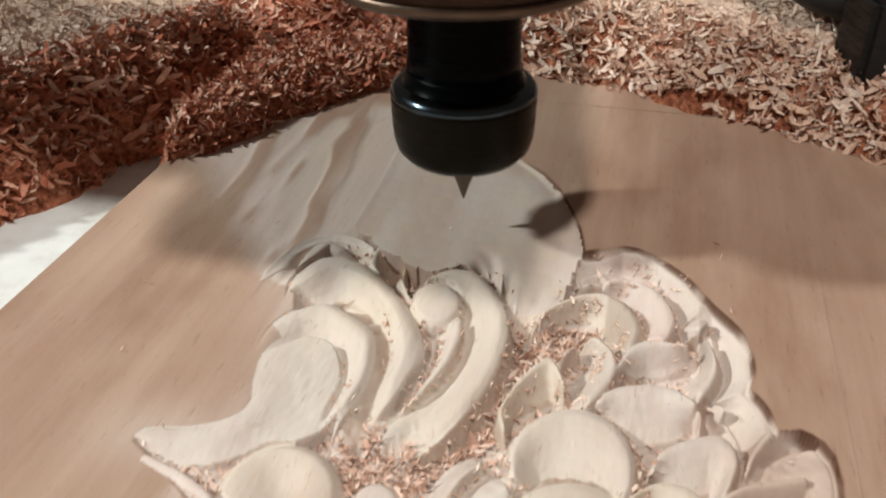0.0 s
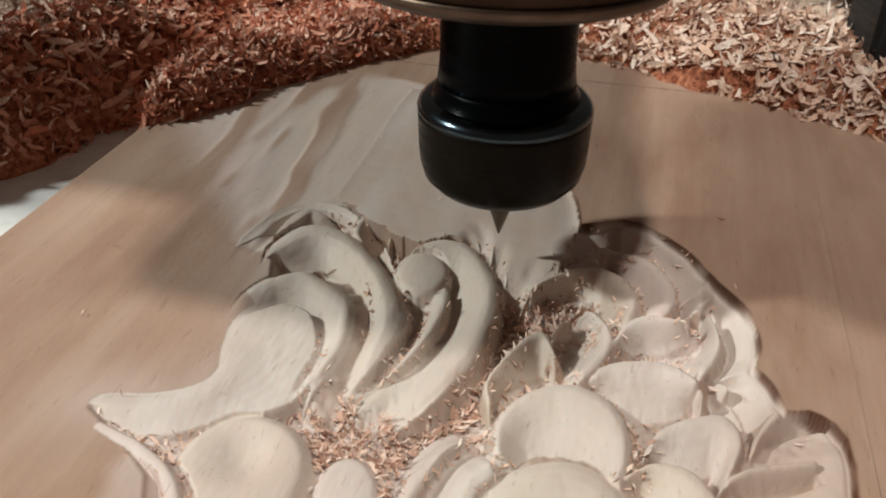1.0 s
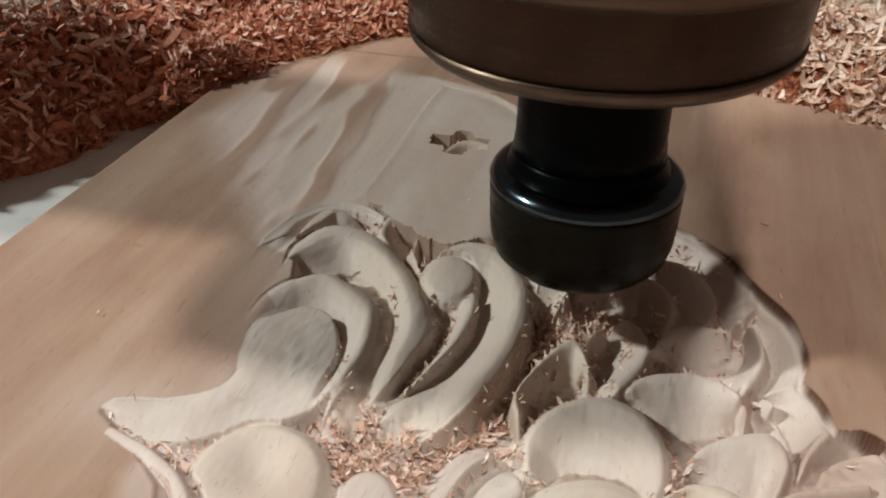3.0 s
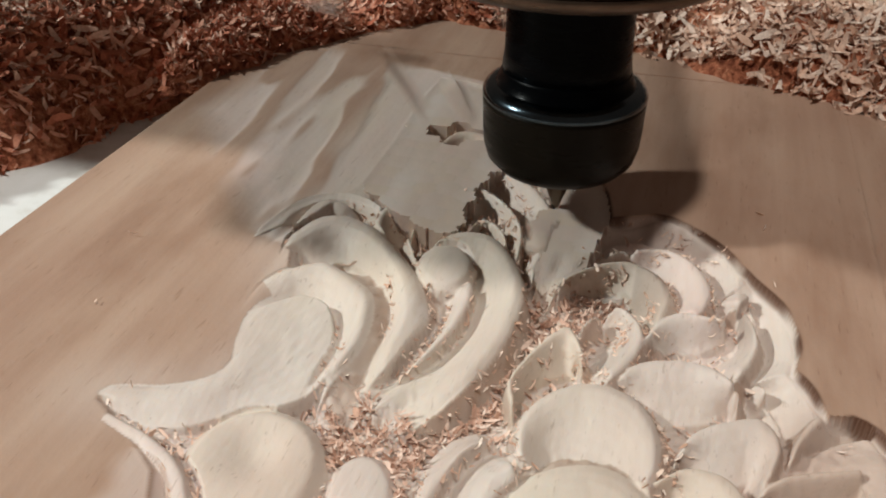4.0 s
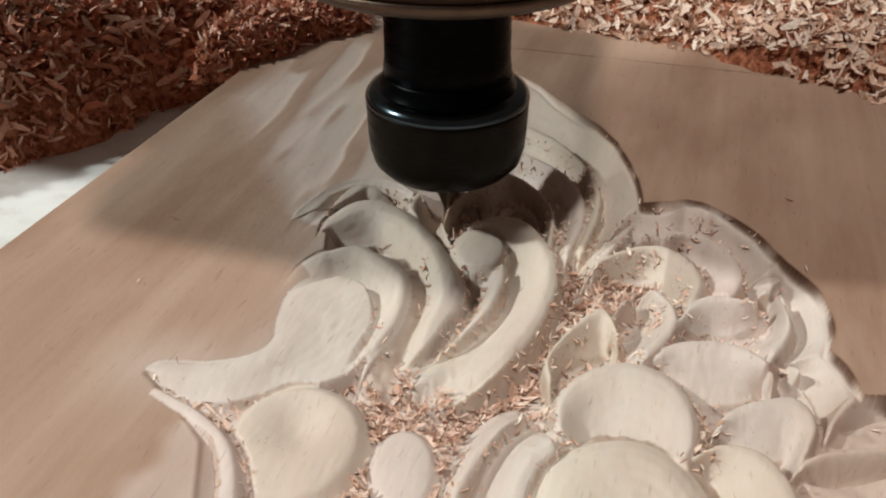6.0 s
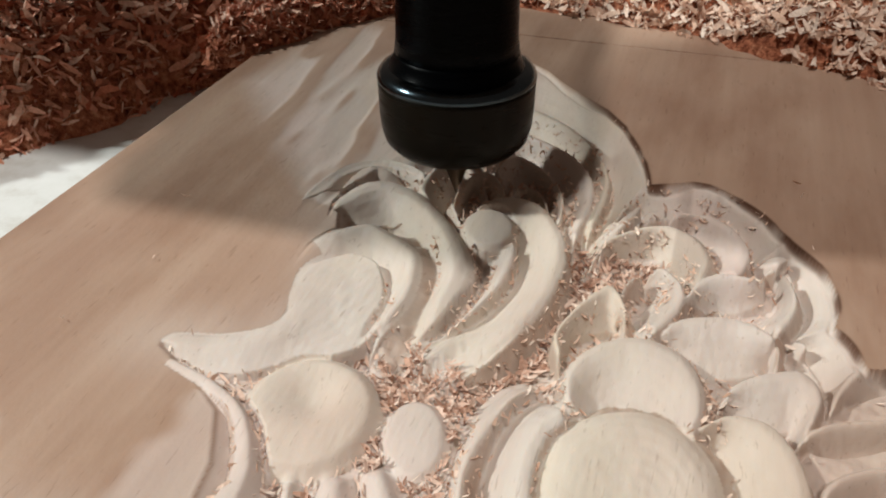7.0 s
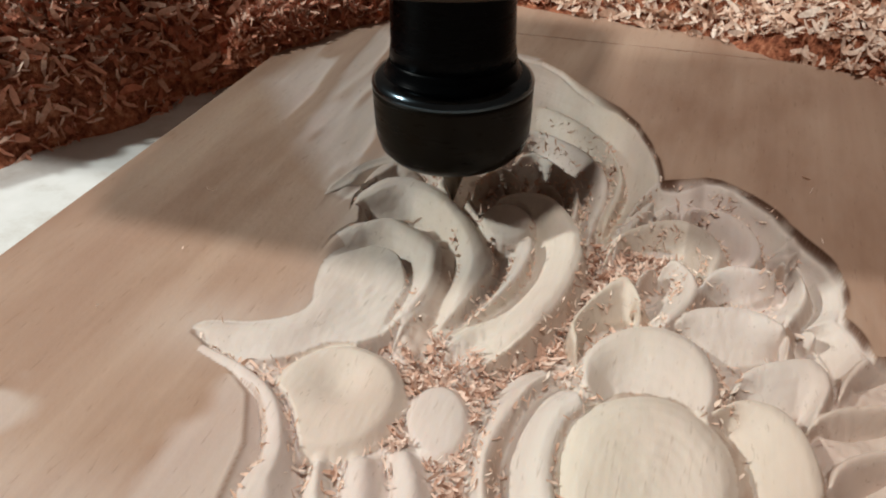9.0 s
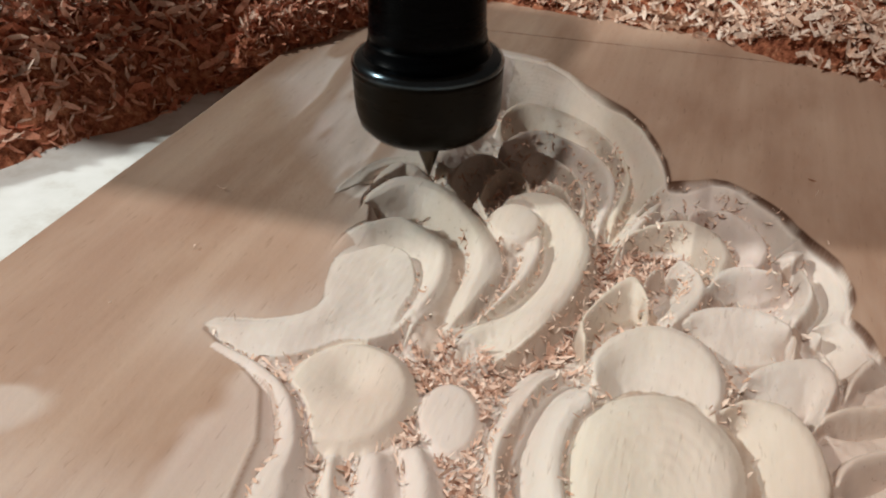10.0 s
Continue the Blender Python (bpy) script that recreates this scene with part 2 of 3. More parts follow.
Z -= depth * shallow * (7.6 + 2.0 * value_noise(GU, GV, 3, 5, 5) + 1.0 * value_noise(GU, GV, 4, 1.6, 1.6))
Z += np.where(IN, 0, -0.25 * value_noise(GU, GV, 5, 8, 60))
OWNER = np.full(GU.shape, -1)
KINDS = []
TORN_SHADE = np.zeros_like(GU)


def stamp(kind, u, v, z, w, over=True):
    """Lays a leaf over the relief: its height z at the places u, v, which melts into what lies below where w falls to nought."""
    if over:
        KINDS.append(kind)
    i, j = np.rint((u - U0) / STEP).astype(int).ravel(), np.rint((v - V0) / STEP).astype(int).ravel()
    ok = (i >= 0) & (i < NU) & (j >= 0) & (j < NV)
    layer, blend = np.full(GU.shape, -99.0), np.zeros(GU.shape)
    layer[i[ok], j[ok]], blend[i[ok], j[ok]] = z.ravel()[ok], w.ravel()[ok]
    for _ in range(2):
        side = [np.roll(layer, s, a) for s in (1, -1) for a in (0, 1)]
        hole = (layer < -50) & (np.sum([e > -50 for e in side], 0) >= 3)
        layer = np.where(hole, np.maximum.reduce(side), layer)
        blend = np.where(hole, np.maximum.reduce([np.roll(blend, s, a) for s in (1, -1) for a in (0, 1)]), blend)
        full = np.minimum.reduce(side) > -50
        layer = np.where(full & (layer > -50), (layer * 2 + sum(side)) / 6, layer)
    blend = np.where((layer > -50) & (IN | (GU < -70) & (GV < 262)), blend, 0)
    if not over:
        blend = np.where(layer > Z, blend, 0)
    Z[:] = Z * (1 - blend) + np.where(layer > -50, layer, 0) * blend
    OWNER[blend > 0.5] = len(KINDS) - (1 if over else 0)
    TORN_SHADE[blend > 0.3] = 0.0 if over else 1.0


def leaf(kind, outer, inner, z_outer, z_crest, z_inner, crest, tip, stem, wall):
    """A leaf between two edge curves: a torn wall outside, a crest by the outer edge, then hollow down to the inner edge."""
    a, b = glide(outer, 900), glide(inner, 900)
    n = int(np.hypot(*(a - b).T).max() / 0.17) + 12
    s, t = np.linspace(0, 1, n)[None, :], np.linspace(0, 1, 900)[:, None]
    u = a[:, :1] * (1 - s) + b[:, :1] * s
    v = a[:, 1:] * (1 - s) + b[:, 1:] * s
    rise = z_outer + (z_crest - z_outer) * (1 - (1 - np.clip(s / crest, 0, 1)) ** 2.2)
    q = np.clip((s - crest) / (1 - crest), 0, 1)
    fall = (z_inner - z_crest) * (0.35 * q + 0.65 * q * q * (3 - 2 * q))
    flute = 0.05 * np.sin(s * n * 0.17 * 1.6 + 3 * t) + 0.25 * (value_noise(t * 60 + len(KINDS) * 7, s * n * 0.17, 9, 3.0, 5.0) - 0.5)
    w = np.minimum(1, np.minimum(t / tip, (1 - t) / stem)) ** 0.8 * np.ones_like(s)
    if wall:
        out = (a - b) / np.maximum(np.hypot(*(a - b).T), 0.5)[:, None]
        d = np.linspace(0, 1, int(wall / 0.15))[None, :]
        reach = wall * (0.35 + 0.65 * smoothstep(t * 2.2)) * (0.8 + 0.4 * value_noise(t * 90, t * 0, 10, 2.0, 2.0))
        drop = z_outer + (min(-6.0, z_inner - 2) - z_outer) * (0.45 * d + 0.55 * smoothstep(d)) + 0.7 * (value_noise(t * 160, d * wall, 11 + len(KINDS), 1.0, 1.6) - 0.5) * smoothstep(d * 4)
        stamp(kind, a[:, :1] + out[:, :1] * d * reach, a[:, 1:] + out[:, 1:] * d * reach, drop, smoothstep(w[:, :1]) * np.ones_like(d), False)
    stamp(kind, u, v, rise + fall + flute, smoothstep(w))


def dome(kind, cu, cv, ru, rv, crest, rim, hollow):
    """A domed petal, dished where hollow is above nought."""
    n = int(max(ru, rv) / 0.15)
    x, y = np.meshgrid(np.linspace(-1, 1, 2 * n), np.linspace(-1, 1, 2 * n))
    r2 = x * x + y * y
    keep = r2 < 1
    x, y, r2 = x[keep], y[keep], r2[keep]
    c, s = math.cos(radians(-TURN)), math.sin(radians(-TURN))
    form = 0.35 * smoothstep((1 - np.sqrt(r2)) / 0.2) + 0.65 * (1 - r2) ** 0.75 - hollow * np.exp(-(x * x + (y - 0.25) ** 2) / 0.22) + 0.06 * y
    wave = 0.3 * np.cos(3 * np.arctan2(y, x) + cu) * r2 * (1 - r2)
    stamp(kind, cu + x * ru * c - y * rv * s, cv + x * ru * s + y * rv * c, rim + (crest - rim) * form + wave, np.ones_like(x))


# the hollow round the upper leaves, and the fan of shingled leaves under the first scallop
leaf('carved_leaf', [(-118.7, 186.8), (-123.0, 211.6), (-116.0, 233.5), (-98.8, 238.7), (-79.3, 222.6), (-64.0, 195.9)], [(-114.3, 206.9), (-112.9, 230.3), (-103.9, 235.0), (-89.6, 228.9), (-75.8, 214.3), (-67.9, 202.0)], -0.2, -1.2, -9, 0.4, 0.35, 0.1, 0)
leaf('carved_leaf', [(-107.9, 345.6), (-85.0, 349.3), (-61.1, 332.5), (-44.3, 314.5), (-29.3, 285.6), (-20.5, 263.2), (-18.0, 251.4), (-19.5, 232.2), (-23.5, 217.4), (-27.4, 202.7)], [(-93.3, 293.6), (-83.2, 312.3), (-65.3, 308.2), (-52.7, 297.4), (-41.5, 280.9), (-35.3, 264.0), (-33.3, 246.8), (-34.4, 232.9), (-34.7, 223.5), (-34.4, 212.1)], -1.2, -1.2, -8.5, 0.1, 0.12, 0.04, 0)
leaf('carved_leaf', [(-86.9, 275.7), (-85.7, 292.7), (-79.8, 300.8), (-63.8, 296.2), (-50.2, 285.6), (-39.6, 271.1), (-32.2, 253.4), (-30.5, 237.3), (-31.6, 220.2), (-32.4, 205.4)], [(-83.4, 274.6), (-78.7, 283.3), (-71.9, 288.5), (-57.9, 283.3), (-46.7, 274.1), (-39.6, 260.6), (-37.6, 243.5), (-38.4, 225.5), (-37.8, 213.1)], -1.7, -1.2, -8.64, 0.14, 0.04, 0.12, 4.5)
leaf('carved_leaf', [(-80.8, 255.5), (-78.3, 267.8), (-70.4, 276.4), (-56.3, 271.3), (-45.5, 263.0), (-37.1, 248.8), (-34.4, 232.9), (-35.3, 214.9), (-35.6, 202.3)], [(-73.3, 254.7), (-71.4, 265.7), (-65.2, 269.6), (-55.9, 263.0), (-47.8, 249.8), (-44.7, 236.1), (-43.3, 220.9), (-40.0, 213.5)], -1.7, -1.2, -9.28, 0.14, 0.04, 0.12, 4.5)
leaf('carved_leaf', [(-69.3, 241.3), (-68.6, 253.0), (-64.0, 258.5), (-53.2, 250.3), (-45.0, 237.1), (-42.0, 223.4), (-41.4, 211.0), (-39.4, 204.3)], [(-62.9, 241.1), (-60.4, 250.2), (-56.0, 249.4), (-50.3, 240.7), (-47.1, 230.2), (-44.5, 221.5)], -1.7, -1.2, -9.6, 0.14, 0.04, 0.12, 4.5)
leaf('carved_leaf', [(-59.9, 227.4), (-59.0, 235.0), (-57.3, 239.6), (-49.9, 232.5), (-45.2, 220.3), (-42.3, 210.7)], [(-62.9, 230.6), (-60.2, 238.8), (-55.7, 238.0), (-52.4, 233.8), (-47.2, 227.0), (-45.8, 222.2)], -1.7, -1.2, -10.24, 0.14, 0.04, 0.12, 4.5)
leaf('carved_leaf', [(-81.1, 204.3), (-90.0, 223.6), (-90.1, 241.3), (-84.8, 251.2), (-74.8, 245.9), (-68.9, 233.0)], [(-77.2, 219.1), (-81.9, 231.2), (-83.8, 241.1), (-80.8, 245.1), (-75.6, 241.5), (-72.3, 234.1)], -1.7, -1.2, -8.8, 0.14, 0.1, 0.2, 4.5)
leaf('carved_leaf', [(-78.1, 221.9), (-77.3, 236.8), (-72.0, 243.6), (-64.7, 236.4), (-61.2, 224.9)], [(-76.1, 225.7), (-75.4, 237.3), (-71.8, 239.5), (-68.8, 236.2), (-66.1, 230.7)], -1.7, -1.2, -9.6, 0.14, 0.1, 0.2, 4.5)
# the swept leaves and the scroll
leaf('carved_leaf', [(-110.2, 196.6), (-113.5, 211.3), (-110.0, 223.8), (-101.9, 228.3), (-89.1, 223.8), (-75.9, 211.1), (-65.5, 197.5), (-59.3, 183.7), (-58.4, 170.4), (-58.8, 157.8), (-62.6, 146.2), (-66.4, 137.7)], [(-111.9, 202.4), (-101.4, 202.4), (-93.7, 207.8), (-83.7, 202.5), (-76.7, 193.1), (-71.7, 180.0), (-71.7, 169.5), (-72.0, 160.1), (-72.9, 152.5), (-73.8, 144.9)], -2.6, 0, -6.5, 0.42, 0.1, 0.3, 4)
leaf('carved_leaf', [(-126.4, 129.1), (-123.5, 133.1), (-112.0, 136.6), (-103.3, 142.3), (-101.1, 149.2), (-104.0, 158.8), (-106.2, 169.6), (-103.1, 180.0), (-94.6, 186.7), (-83.0, 182.8)], [(-123.3, 129.0), (-114.6, 124.3), (-102.8, 126.8), (-94.3, 133.5), (-87.3, 137.7), (-80.5, 142.9), (-76.4, 150.4), (-76.7, 161.8), (-78.6, 171.6)], -0.3, 0.2, -2.8, 0.35, 0.03, 0.08, 0)
leaf('carved_leaf', [(-109.1, 168.8), (-109.3, 183.3), (-104.9, 193.0), (-96.2, 198.7), (-85.2, 193.7), (-77.2, 187.7), (-73.1, 177.5), (-71.6, 165.4), (-72.8, 155.6), (-75.3, 146.5), (-75.5, 140.2)], [(-105.6, 170.9), (-100.3, 177.7), (-95.1, 181.3), (-87.3, 179.5), (-82.1, 172.7), (-79.5, 164.1), (-79.8, 154.6), (-79.6, 150.5), (-80.4, 146.1)], -1.2, 0.6, -4.2, 0.3, 0.25, 0.25, 8.5)
leaf('carved_leaf', [(-51.7, 203.7), (-50.2, 191.7), (-52.0, 173.4), (-55.3, 159.9), (-59.7, 150.2), (-64.7, 142.4)], [(-64.3, 207.3), (-59.6, 195.1), (-58.3, 184.0), (-60.0, 172.0), (-61.9, 161.0), (-66.3, 151.3)], -2, -1.4, -8.5, 0.15, 0.04, 0.3, 8)
leaf('carved_leaf', [(-69.2, 202.7), (-69.7, 215.0), (-62.7, 226.5), (-51.3, 226.8), (-41.6, 215.1), (-36.3, 201.0), (-35.5, 184.6), (-37.9, 168.2), (-44.4, 151.6), (-52.7, 140.8), (-63.4, 131.3)], [(-68.2, 203.0), (-62.5, 201.5), (-56.1, 204.5), (-52.0, 204.7), (-49.4, 196.1), (-49.4, 185.6), (-51.6, 175.6), (-55.7, 164.9), (-62.7, 153.4), (-68.4, 144.4)], -1, 0, -7, 0.2, 0.04, 0.3, 3.5)
dome('carved_scroll', -61.7, 209.1, 9.0, 12.0, 0.2, -3.4, 0)
# the leaves under the second and third scallops
leaf('carved_leaf', [(-27.1, 201.7), (-25.9, 221.9), (-22.5, 238.6), (-17.7, 250.5), (-5.8, 256.1), (9.8, 249.3), (20.2, 238.9), (27.8, 227.6), (26.2, 218.8), (21.3, 211.0)], [(-26.7, 214.4), (-24.8, 225.4), (-21.1, 233.8), (-16.8, 240.3), (-7.8, 245.1), (3.9, 244.4), (11.3, 237.3), (14.8, 228.9), (14.0, 221.4), (12.3, 216.7)], -1.1, -1.1, -8.5, 0.1, 0.05, 0.05, 0)
leaf('carved_leaf', [(-29.0, 211.6), (-24.2, 223.5), (-13.5, 232.9), (2.4, 235.6), (10.4, 229.7), (14.8, 218.5), (12.9, 207.5), (7.4, 201.6)], [(-26.9, 218.5), (-20.3, 227.8), (-10.0, 235.1), (-2.2, 230.1), (1.6, 220.8), (1.4, 214.5), (0.7, 210.1), (-0.4, 206.6)], -1.6, -1.1, -8.32, 0.14, 0.04, 0.12, 4.5)
leaf('carved_leaf', [(-30.4, 198.7), (-26.5, 210.2), (-19.0, 219.8), (-9.0, 224.9), (-0.3, 220.2), (3.8, 210.0), (2.2, 198.0), (-0.2, 192.0)], [(-29.2, 205.3), (-23.7, 211.1), (-16.9, 216.3), (-10.8, 217.0), (-6.5, 213.1), (-4.8, 207.4), (-2.7, 203.8), (-1.2, 199.0)], -1, -0.3, -7.5, 0.15, 0.15, 0.1, 7)
leaf('carved_leaf', [(25.3, 228.9), (27.5, 228.5), (35.9, 214.4), (39.1, 203.8), (38.4, 192.1), (37.4, 188.7), (33.0, 182.2), (27.5, 176.3)], [(15.4, 216.6), (20.3, 221.2), (25.0, 219.4), (28.0, 213.0), (28.6, 203.8), (27.8, 196.3), (25.4, 190.3), (22.0, 184.1)], -1.4, -1.4, -8, 0.1, 0.08, 0.08, 0)
leaf('carved_leaf', [(15.0, 203.9), (20.0, 211.7), (23.5, 210.6), (26.4, 204.2), (27.4, 194.1), (24.2, 183.7), (19.2, 176.0)], [(19.1, 211.4), (21.6, 213.2), (23.5, 210.6), (24.2, 204.6), (23.1, 198.0), (19.4, 192.7), (15.5, 188.4)], -1.3, -0.8, -7.04, 0.14, 0.08, 0.15, 4.5)
leaf('carved_leaf', [(-2.0, 184.2), (0.9, 195.5), (6.8, 203.5), (15.0, 203.9), (20.4, 203.4)], [(-0.2, 192.0), (5.8, 192.8), (13.5, 195.1), (19.7, 202.2), (22.5, 210.3)], -0.7, -0.2, -7.36, 0.14, 0.1, 0.08, 4.5)
leaf('carved_leaf', [(37.4, 188.7), (41.3, 182.6), (43.7, 178.1), (41.6, 171.2), (36.1, 158.0)], [(22.9, 181.2), (27.4, 183.6), (31.0, 178.4), (34.0, 172.0), (35.6, 163.1)], -1.4, -1.4, -8, 0.1, 0.08, 0.1, 0)
leaf('carved_leaf', [(-6.2, 170.4), (-1.5, 179.1), (8.7, 183.2), (16.3, 182.4), (21.8, 177.8), (22.9, 170.8)], [(-2.7, 172.5), (3.7, 165.0), (10.7, 166.1), (17.1, 169.1), (20.8, 174.3), (22.8, 178.1)], -0.8, -0.3, -7.68, 0.14, 0.06, 0.08, 4.5)
leaf('carved_leaf', [(9.2, 146.8), (13.3, 157.5), (21.7, 164.2), (28.4, 166.2), (32.4, 160.1), (30.8, 151.2), (26.4, 141.6)], [(10.6, 152.5), (15.5, 146.6), (20.9, 146.2), (24.1, 149.2), (25.8, 150.8), (27.0, 150.1), (26.6, 147.9)], -0.7, -0.2, -6.4, 0.14, 0.06, 0.1, 4.5)
leaf('carved_leaf', [(-19.4, 183.1), (-15.6, 194.7), (-9.1, 200.9), (-3.3, 195.3), (-1.6, 186.4), (-5.5, 174.8), (-11.4, 166.8)], [(-19.3, 189.5), (-16.9, 195.4), (-13.3, 197.5), (-10.5, 195.2), (-11.4, 187.6), (-13.8, 181.7), (-15.5, 177.0)], -0.5, 0, -8, 0.14, 0.1, 0.12, 4.5)
leaf('carved_leaf', [(-28.0, 152.4), (-31.8, 161.7), (-29.6, 171.7), (-24.8, 183.6), (-20.9, 187.9), (-16.7, 180.8), (-15.0, 171.9)], [(-28.1, 159.7), (-28.2, 166.9), (-25.5, 171.9), (-21.9, 174.0), (-19.4, 175.9), (-17.4, 176.4), (-17.1, 178.6)], -0.3, 0.2, -7.04, 0.14, 0.06, 0.12, 4.5)
# the petals in the middle of the ornament
leaf('carved_petal', [(-24.0, 135.8), (-26.4, 150.8), (-20.7, 162.9), (-11.0, 169.0), (-0.7, 165.8), (5.6, 155.2), (6.2, 142.8), (2.2, 135.3)], [(-18.4, 134.4), (-16.9, 143.2), (-14.6, 146.0), (-10.4, 146.2), (-7.0, 145.1), (-4.5, 143.8), (-1.7, 141.5), (0.1, 138.9)], -1.6, -0.2, -5.5, 0.2, 0.05, 0.05, 5)
leaf('carved_petal', [(5.2, 139.4), (12.6, 145.8), (21.2, 145.2), (26.9, 136.5), (29.4, 124.7), (28.4, 110.8)], [(8.4, 142.4), (11.1, 137.0), (13.1, 130.3), (14.2, 123.3), (15.6, 118.5), (16.1, 113.4)], -0.5, 0, -8, 0.14, 0.06, 0.02, 4.5)
leaf('carved_petal', [(-20.6, 93.0), (-25.3, 115.6), (-24.2, 129.5), (-16.7, 139.1), (-6.4, 143.2), (3.0, 139.7), (9.7, 131.3), (12.5, 121.7), (12.4, 105.0)], [(-3.5, 91.9), (-4.2, 101.1), (-4.7, 106.1), (-4.6, 109.3), (-4.6, 109.3), (-4.6, 109.3), (-4.7, 106.1), (-3.3, 101.3), (-2.6, 92.1)], -3, -0.4, -1.4, 0.3, 0.02, 0.02, 5)
leaf('carved_petal', [(-33.7, 88.0), (-39.8, 108.1), (-40.0, 119.5), (-37.2, 130.8), (-32.9, 137.4), (-28.4, 139.7)], [(-40.6, 90.1), (-45.0, 111.8), (-45.9, 125.1), (-44.5, 138.0), (-39.8, 146.7), (-32.8, 151.0)], -1.6, -1, -7, 0.15, 0.02, 0.1, 6)
leaf('carved_petal', [(-20.3, 92.0), (-25.8, 110.2), (-26.7, 120.4), (-25.9, 128.0), (-23.9, 131.7), (-22.8, 135.1)], [(-31.0, 93.0), (-37.4, 114.1), (-37.9, 126.4), (-35.7, 136.5), (-31.4, 143.0), (-25.4, 143.8)], -0.8, -0.1, -6.5, 0.2, 0.02, 0.1, 4.5)
dome('carved_petal', -54.9, 120.3, 8.0, 13.0, -2, -5, 0.1)
dome('carved_petal', -80.8, 119.8, 17.1, 20.1, 0.6, -4, 0.95)
leaf('carved_leaf', [(-121.3, 122.3), (-108.4, 117.8), (-97.5, 112.7), (-90.8, 104.3), (-87.0, 95.0), (-87.3, 85.5), (-83.5, 73.1)], [(-120.2, 125.8), (-105.7, 122.8), (-91.8, 114.5), (-83.2, 103.4), (-77.9, 92.5), (-72.9, 79.4)], -0.4, 0.6, -4, 0.5, 0.05, 0.02, 3)
leaf('carved_leaf', [(-71.0, 80.0), (-75.4, 91.2), (-78.8, 102.7)], [(-65.5, 82.7), (-70.9, 93.6), (-75.0, 103.8)], -4, -2, -4.5, 0.5, 0.02, 0.3, 2)
leaf('carved_leaf', [(-63.6, 83.2), (-68.0, 94.4), (-71.2, 105.0)], [(-55.0, 85.8), (-60.0, 98.9), (-64.8, 107.9)], -4, -1.6, -4.5, 0.5, 0.02, 0.3, 2)
leaf('carved_leaf', [(-54.0, 86.1), (-58.0, 99.5), (-64.4, 110.1)], [(-45.7, 89.7), (-50.4, 101.8), (-59.2, 113.8)], -4, -1.6, -4.5, 0.5, 0.02, 0.3, 2)
leaf('carved_leaf', [(26.4, 141.6), (31.7, 148.4), (37.8, 152.3), (50.0, 157.0)], [(28.4, 145.3), (34.1, 143.9), (40.5, 146.8), (50.5, 151.9)], -0.9, -0.4, -7.68, 0.14, 0.06, 0.02, 4.5)
leaf('carved_leaf', [(34.1, 154.3), (36.6, 163.4), (43.6, 174.9), (54.9, 182.5)], [(37.4, 160.5), (42.3, 165.1), (47.5, 168.8), (56.1, 171.4)], -1.3, -0.8, -7.36, 0.14, 0.06, 0.02, 4.5)
leaf('carved_leaf', [(30.6, 124.0), (33.4, 132.2), (40.9, 138.6), (50.2, 142.4)], [(33.5, 124.9), (38.7, 128.5), (43.6, 133.1), (51.9, 136.7)], -1.1, -0.6, -8, 0.14, 0.06, 0.02, 4.5)
leaf('carved_leaf', [(29.0, 112.1), (31.4, 118.0), (37.5, 121.9), (48.5, 127.3)], [(32.3, 115.1), (37.7, 117.8), (42.0, 121.2), (50.3, 124.7)], -1.3, -0.8, -8, 0.14, 0.06, 0.02, 4.5)

# the cutter's narrow kerf, sunk along the scalloped outline to darken its line
kerf = np.minimum.reduce([edge_distance(a, b, GU, GV) for a, b in zip(CUT, CUT[1:])])
Z -= np.where(IN, 0.8 * np.exp(-((kerf - 0.9) / 0.6) ** 2), 0)
# grain-deep tool marks, and the shallow roughing passes beyond the fan
soft_z = Z.copy()
for axis in (0, 1):
    soft_z = (np.roll(soft_z, 1, axis) + 2 * soft_z + np.roll(soft_z, -1, axis)) / 4
Z = np.where(IN | (OWNER >= 0), soft_z, Z)
Z += np.where(OWNER >= 0, 0.10 * (value_noise(GU, GV, 7, 0.9, 4) - 0.5) + 0.3 * (value_noise(GU, GV, 8, 6, 6) - 0.5), 0)
rough_in = inside(ROUGH, GU, GV)
rough_d = np.minimum.reduce([edge_distance(a, b, GU, GV) for a, b in zip(ROUGH, ROUGH[1:] + ROUGH[:1])])
rough = np.where(rough_in, smoothstep(rough_d / (3 + 16 * smoothstep((-112 - GU) / 25))), 0)
lanes = value_noise(GU + 0.12 * GV, GV, 11, 9, 70) * 0.65 + value_noise(GU, GV, 12, 5, 22) * 0.35
FRESH = rough * np.maximum(0.1 + 0.9 * smoothstep((lanes - 0.38) / 0.14), smoothstep((GU + 132) / 18) * smoothstep((GV - 250) / 30)) * 0.95
Z -= (1 - smoothstep(depth * 2.5)) * (OWNER < 0) * rough * 0.5 * smoothstep((lanes - 0.3) / 0.4)
FRESH = np.maximum(FRESH, smoothstep((depth - 0.02) / 0.15))
# outer walls browned: torn fibre, and the shade on them put into the colour
FRESH = np.where(OWNER >= 0, 1.0 - TORN_SHADE * (0.2 + 0.55 * value_noise(GU, GV, 14, 1.5, 5)), FRESH)
worn = np.hypot((GU + 152) / 15, (GV - 88) / 17) + 0.7 * value_noise(GU, GV, 15, 6, 6)
stain = np.maximum(0.55 * smoothstep((1.25 - worn) / 0.5), 0.5 * smoothstep((GU + 108 + 5 * value_noise(GU, GV, 16, 8, 8)) / 6) * (GV < 116))
stain = np.maximum(stain, 0.35 * smoothstep((90 - GV) / 25))
